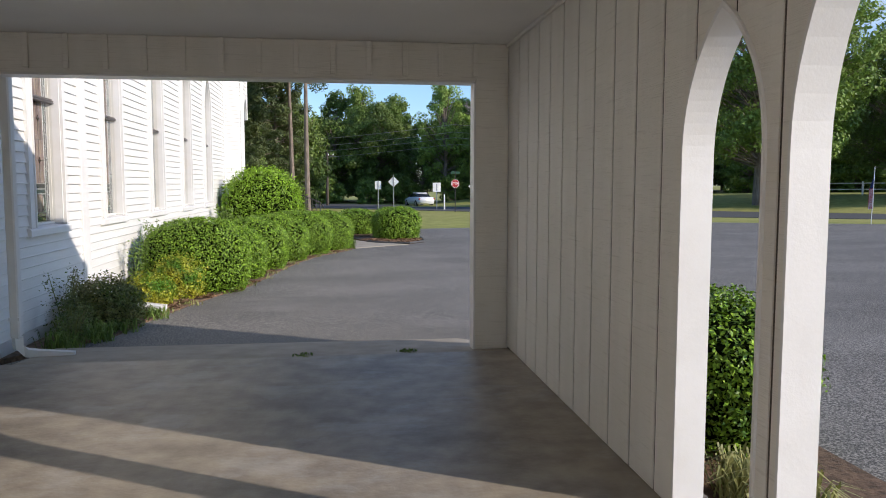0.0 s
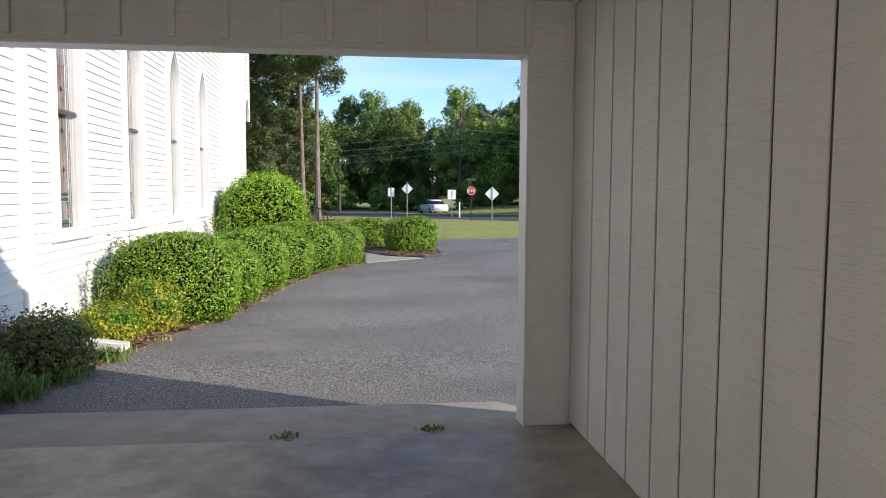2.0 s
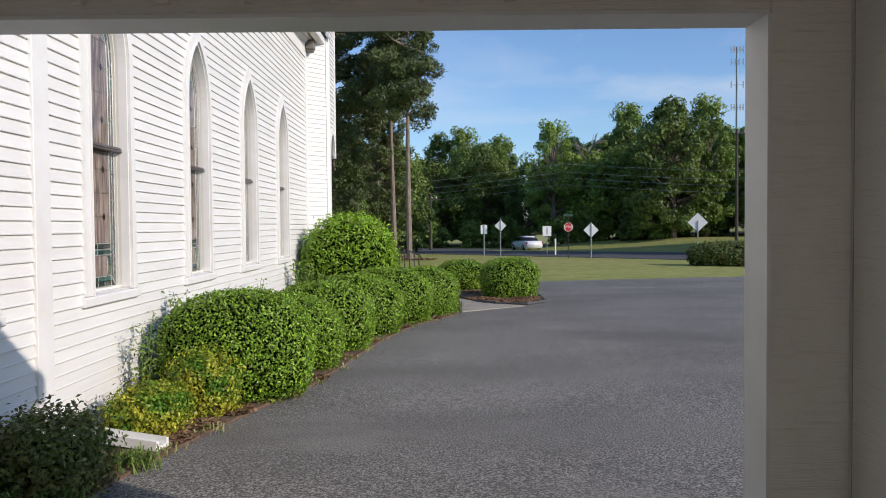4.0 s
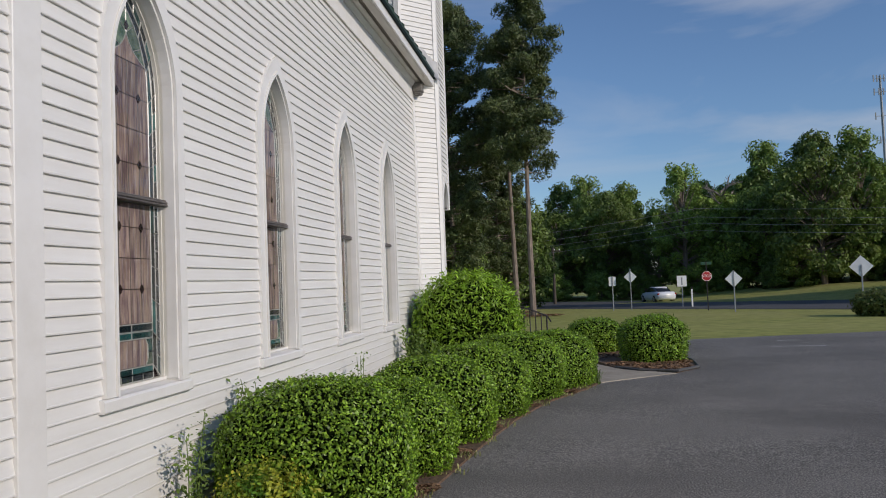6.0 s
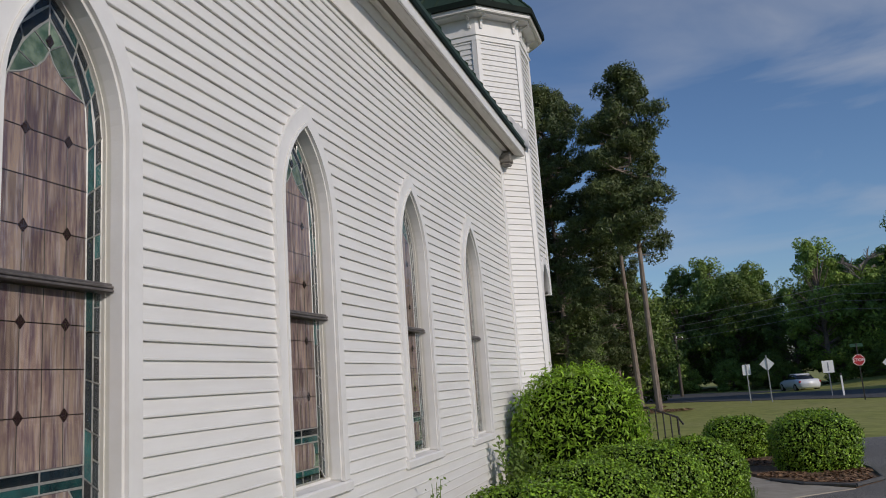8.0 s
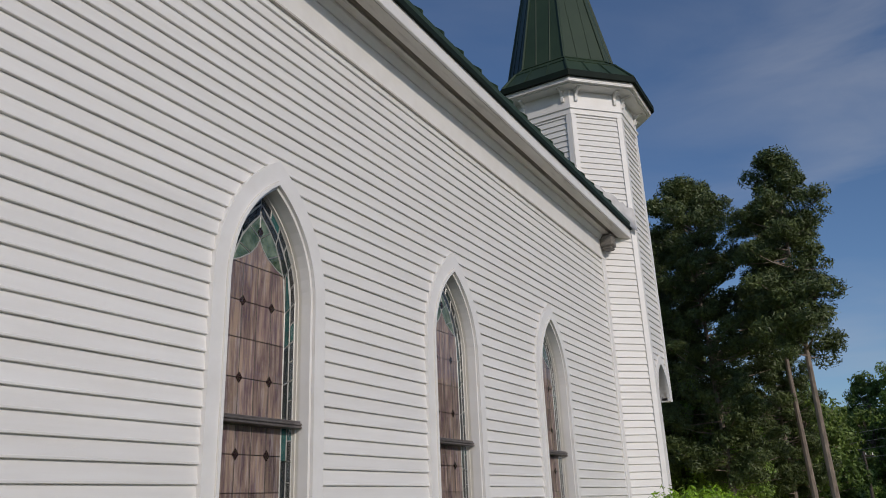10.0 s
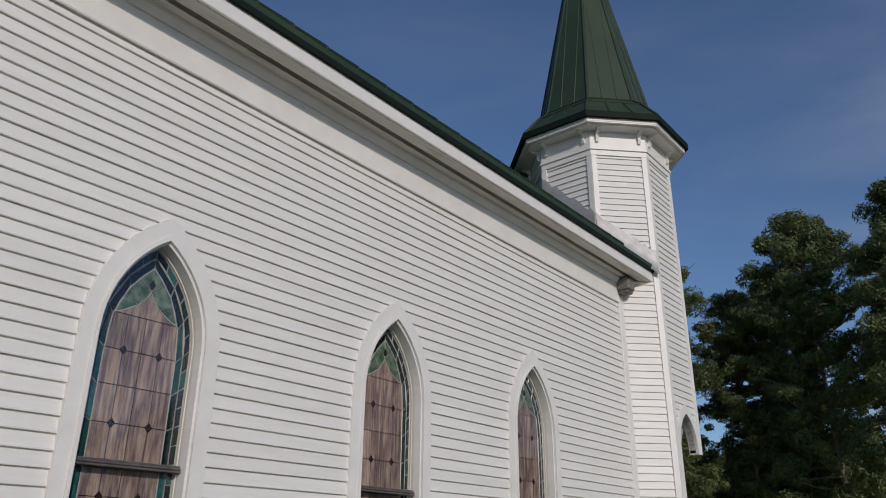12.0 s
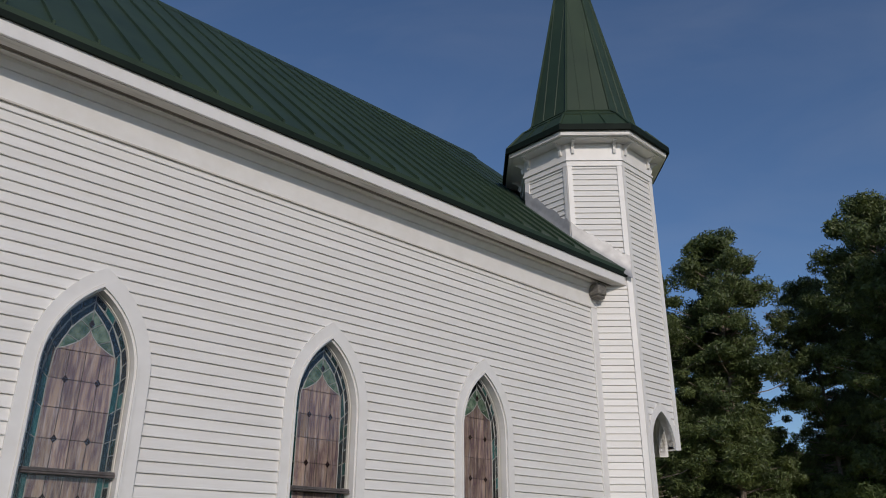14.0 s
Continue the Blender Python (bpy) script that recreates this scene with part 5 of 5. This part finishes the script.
# ---------------------------------------------------------------- small things
def build_handrail():
    ob = thing("handrail", "black wrought-iron handrail at the front steps", "handrail")
    top = [(-2.2, 21.0, 1.22), (-1.05, 21.1, 1.18), (-0.62, 21.55, 0.98), (-0.54, 21.63, 0.86)]
    part("top_rail", Geo().tube(top, 0.02, 6), DARK_METAL, ob)
    for k in range(5):
        a = Vector(top[1]).lerp(Vector(top[2]), k / 4)
        part("baluster", Geo().tube([(a.x, a.y, -0.2), tuple(a)], 0.012 if 0 < k < 4 else 0.018, 5), DARK_METAL, ob)
    ob2 = thing("entrance_steps", "pale concrete steps under the turret porch", "steps")
    for k in range(4):
        part("step", Geo().box(-4.2 + 0.0, -1.5 - 0.3 * k, 21.75, 23.6, -0.22 + 0.17 * k, -0.22 + 0.17 * (k + 1) - 0.002, 0.01), PALE_CONCRETE, ob2)


build_handrail()
ob = thing("splash_trough", "white concrete splash trough in the planting bed", "trough", m=pose(-2.62, 10.08, gz(9.9) + 0.05, 0, 4, -14))
part("trough", Geo().prism([(-0.09, 0), (0.09, 0), (0.08, 0.075), (0.055, 0.08), (0.045, 0.03), (-0.045, 0.03), (-0.055, 0.08), (-0.08, 0.075)], "x", -0.34, 0.34), TRIM, ob)


def weed(x, y, h, lean, label, seed, mat=WEED, leaf=0.022, stems=3, n=130):
    rng = random.Random(seed)
    ob = thing("weed", label, "weed", m=pose(x, y, gz(y) + 0.02))
    g, pts = Geo(), []
    for s in range(stems):
        a = rng.uniform(0, 6.28)
        tip = Vector((lean[0] + 0.15 * math.cos(a), lean[1] + 0.15 * math.sin(a), h * rng.uniform(0.7, 1.0)))
        g.tube([(0.02 * s, 0, -0.04), tip * 0.5 + Vector((0.02, 0, 0.05)), tip], [0.007, 0.005, 0.003], 5)
        for k in range(n):
            t = rng.uniform(0.15, 1)
            c = tip * t
            pts.append((c.x + rng.gauss(0, 0.05), c.y + rng.gauss(0, 0.05), c.z + rng.gauss(0, 0.03)))
    part("stem", g, mat, ob)
    tagged(part("leafage", leaf_mesh("leafage", mat, np.array(pts), np.tile((0.5, -0.2, 0.6), (len(pts), 1)), leaf, 2.0), None, ob), kind="stuff")


weed(-3.02, 11.35, 1.0, (0.0, 0.02), "tall leafy weed against the siding", 1)
weed(-2.95, 8.3, 0.75, (0.05, 0.0), "feathery dark weed in porch shade", 2, NANDINA_DARK, 0.016, 5, 150)
weed(-2.75, 7.9, 0.45, (0.05, 0.05), "feathery dark weed in porch shade", 3, NANDINA_DARK, 0.016, 5, 150)
weed(-2.95, 18.9, 1.25, (0.1, 0.0), "tall broad-leaved weed against the siding", 4, WEED, 0.045, 5, 80)
weed(-2.75, 19.4, 1.2, (0.1, -0.1), "tall broad-leaved weed against the siding", 5, WEED, 0.045, 4, 60)
weed(-2.95, 12.5, 1.12, (0.0, 0.05), "leafy vine shoots above the clipped bush", 6, WEED, 0.03, 6, 110)
weed(-2.9, 14.0, 0.95, (0.0, 0.1), "leafy vine shoots above the clipped bush", 7, WEED, 0.026, 3, 50)
weed(-2.9, 15.6, 1.0, (0.0, 0.1), "leafy vine shoots above the clipped bush", 8, WEED, 0.026, 3, 50)


def grass_tuft(name, label, x, y, n, h, r, mat, seed, base=None):
    rng = random.Random(seed)
    g = Geo()
    for k in range(n):
        a, rr = rng.uniform(0, 6.28), rng.uniform(0, r)
        b = rng.uniform(0, 6.28)
        px, py = rr * math.cos(a), rr * math.sin(a)
        out = rng.uniform(0.3, 1.0) * h
        hh = h * rng.uniform(0.5, 1.0)
        w = 0.006
        dx, dy = math.cos(b), math.sin(b)
        g.add([(px - dy * w, py + dx * w, -0.01), (px + dy * w, py - dx * w, -0.01), (px + dx * out * 0.5 + dy * w, py + dy * out * 0.5 - dx * w, hh), (px + dx * out * 0.5 - dy * w, py + dy * out * 0.5 + dx * w, hh),
               (px + dx * out, py + dy * out, hh * 0.85)], [(0, 1, 2, 3), (3, 2, 4)])
    ob = thing(name, label, "grass", m=pose(x, y, gz(y) if base is None else base))
    tagged(part("blade_clump", g, mat, ob), kind="stuff")


STRAW = material("striped_grass_blade", ((0.20, 0.24, 0.06), (0.45, 0.42, 0.18)), 0.6, 30, island=0.3, translucent=0.2)
for k, (x, y) in enumerate(((2.0, 3.55), (2.15, 3.2), (1.98, 2.85), (2.2, 2.5), (2.05, 2.2))):
    grass_tuft("liriope_tuft", "arching yellow-striped liriope tuft outside the arches", x, y, 110, 0.30, 0.12, STRAW, 50 + k)
for k, (x, y, h) in enumerate(((-2.6, 8.2, 0.2), (-2.75, 7.75, 0.22), (-2.5, 8.7, 0.16), (-2.9, 8.6, 0.25), (-2.35, 9.6, 0.14))):
    grass_tuft("grass_tuft", "rough grass tuft at the edge of the bed", x, y, 160, h, 0.22, WEED, 60 + k)
for k, (x, y, b) in enumerate(((-0.35, 6.64, -0.008), (0.58, 6.72, -0.012), (1.3, 7.2, -0.14))):
    grass_tuft("grass_tuft", "small weed in the slab joint", x, y, 60, 0.018, 0.11, WEED, 70 + k, b)
structure("porch_bed", Geo().prism([(1.745, -1.0), (2.95, -1.0), (2.9, 5.8), (1.745, 6.2)], "z", -0.2, -0.115), SOIL, "bed of brown pine straw outside the porch arches", "soil")

# small flag at the far edge of the car park
ob = thing("flag", "small striped flag on a leaning pole", "flag", m=pose(24.0, 31.6, gz(31), 0, 0, -37))
part("pole", Geo().tube([(0, 0, -0.1), (0.05, 0, 2.6)], 0.018, 6), SIGN_BACK, ob)
fl = part("cloth", Geo().box(-0.02, -0.012, -0.01, 0.01, 0.9, 2.5), SIGN_WHITE, ob, "hanging red and white striped cloth")
fl.matrix_basis = pose(0.055, 0, -0.27) @ Matrix.Diagonal((0.5, 1, 0.95, 1))
for k in range(6):
    part("red_stripe", Geo().prism([(-0.42 + 0.035 * k * 2, 1.0), (-0.385 + 0.07 * k, 0.98), (-0.36 + 0.066 * k, 2.0), (-0.395 + 0.066 * k, 2.02)], "y", -0.012 + 0.02 * (k % 2), 0.0 + 0.02 * (k % 2)), SIGN_RED, fl)
    part("white_stripe", Geo().prism([(-0.385 + 0.07 * k, 0.98), (-0.35 + 0.07 * k, 0.96), (-0.33 + 0.066 * k, 1.98), (-0.36 + 0.066 * k, 2.0)], "y", -0.002 + 0.02 * (k % 2), 0.01 + 0.02 * (k % 2)), SIGN_WHITE, fl)
part("canton", Geo().prism([(-0.36, 1.95), (-0.03, 1.95), (0.02, 2.5), (-0.12, 2.45)], "y", -0.01, 0.012), material("navy_cloth", ((0.02, 0.03, 0.10), (0.03, 0.04, 0.13)), 0.8), fl, "navy blue canton")


def build_fence():
    ob = thing("rail_fence", "white post-and-rail fence far across the road", "fence")
    a, b = Vector((36, 62)), Vector((62, 38))
    n = 14
    for k in range(n):
        p = a.lerp(b, k / (n - 1))
        z = bank_z(p.x, p.y)
        part("fence_post", Geo().box(p.x - 0.06, p.x + 0.06, p.y - 0.06, p.y + 0.06, z - 0.2, z + 1.1, 0.01), TRIM, ob)
        if k < n - 1:
            q = a.lerp(b, (k + 1) / (n - 1))
            zq = bank_z(q.x, q.y)
            for h in (0.45, 0.95):
                part("rail", Geo().tube([(p.x, p.y, z + h), (q.x, q.y, zq + h)], 0.05, 4), TRIM, ob)


build_fence()


# ---------------------------------------------------------------- litter and edge growth
def scatter(name, label, mat, spots, n, size, seed, length=1.6):
    """Dry bits strewn round given middles: x, y, radius."""
    rng = np.random.default_rng(seed)
    pts = []
    for x, y, r in spots:
        k = int(n / len(spots))
        a, d = rng.uniform(0, 2 * math.pi, k), r * np.sqrt(rng.uniform(0, 1, k))
        px, py = x + d * np.cos(a), y + d * np.sin(a)
        pts.append(np.stack([px, py, np.array([gz(v) for v in py]) + 0.034 + rng.uniform(0, 0.012, k)], 1))
    pts = np.concatenate(pts)
    ob = new(name, leaf_mesh(name, mat, pts, np.tile((0, 0, 1.0), (len(pts), 1)), size, length, 0.6, 0.35))
    tagged(ob, label, "litter", kind="stuff")


scatter("leaf_litter", "dry brown leaf litter strewn over the bed", LITTER,
        [(-2.35, 10.3, 0.22), (-2.25, 10.75, 0.2), (-2.05, 11.25, 0.2), (-1.75, 12.0, 0.2), (-1.5, 12.9, 0.12), (-1.4, 14.4, 0.12), (-1.2, 15.9, 0.12), (-0.8, 17.6, 0.14), (-0.2, 19.0, 0.15), (-2.7, 9.6, 0.3)], 2600, 0.035, 5)
scatter("mulch", "brown mulch strewn over the planting island", LITTER, [(1.7, 22.6, 0.6), (1.0, 23.2, 0.4), (2.1, 23.4, 0.4), (0.6, 25.2, 0.7)], 2200, 0.05, 6)
scatter("pine_straw", "rusty pine straw outside the porch arches", LITTER, [(2.2, 3.0, 0.45), (2.4, 2.2, 0.45), (2.3, 1.4, 0.45), (2.2, 3.9, 0.4)], 2200, 0.014, 7, 9.0)
scatter("pine_straw", "rusty pine straw round the foot of the lawn pines", LITTER, [(-2.1, 50.6, 1.6), (-3.6, 56.0, 1.6)], 1600, 0.06, 8, 4.0)
for k, (x, y) in enumerate(((0.22, 20.15), (0.05, 20.3))):
    grass_tuft("liriope_tuft", "dark green liriope tuft at the end of the bushes", x, y, 140, 0.26, 0.12, WEED, 90 + k)
EDGE = ((-2.3, 10.0), (-2.12, 10.6), (-1.72, 12.15), (-1.55, 12.7), (-1.42, 13.6), (-1.36, 14.3), (-1.25, 15.1), (-1.1, 16.1), (-0.95, 16.9), (-0.7, 17.8), (-0.35, 18.7), (0.02, 19.5))
for k, (x, y) in enumerate(EDGE):
    grass_tuft("grass_tuft", "thin dry grass along the asphalt edge", x, y, 46, 0.07, 0.2, STRAW, 100 + k)
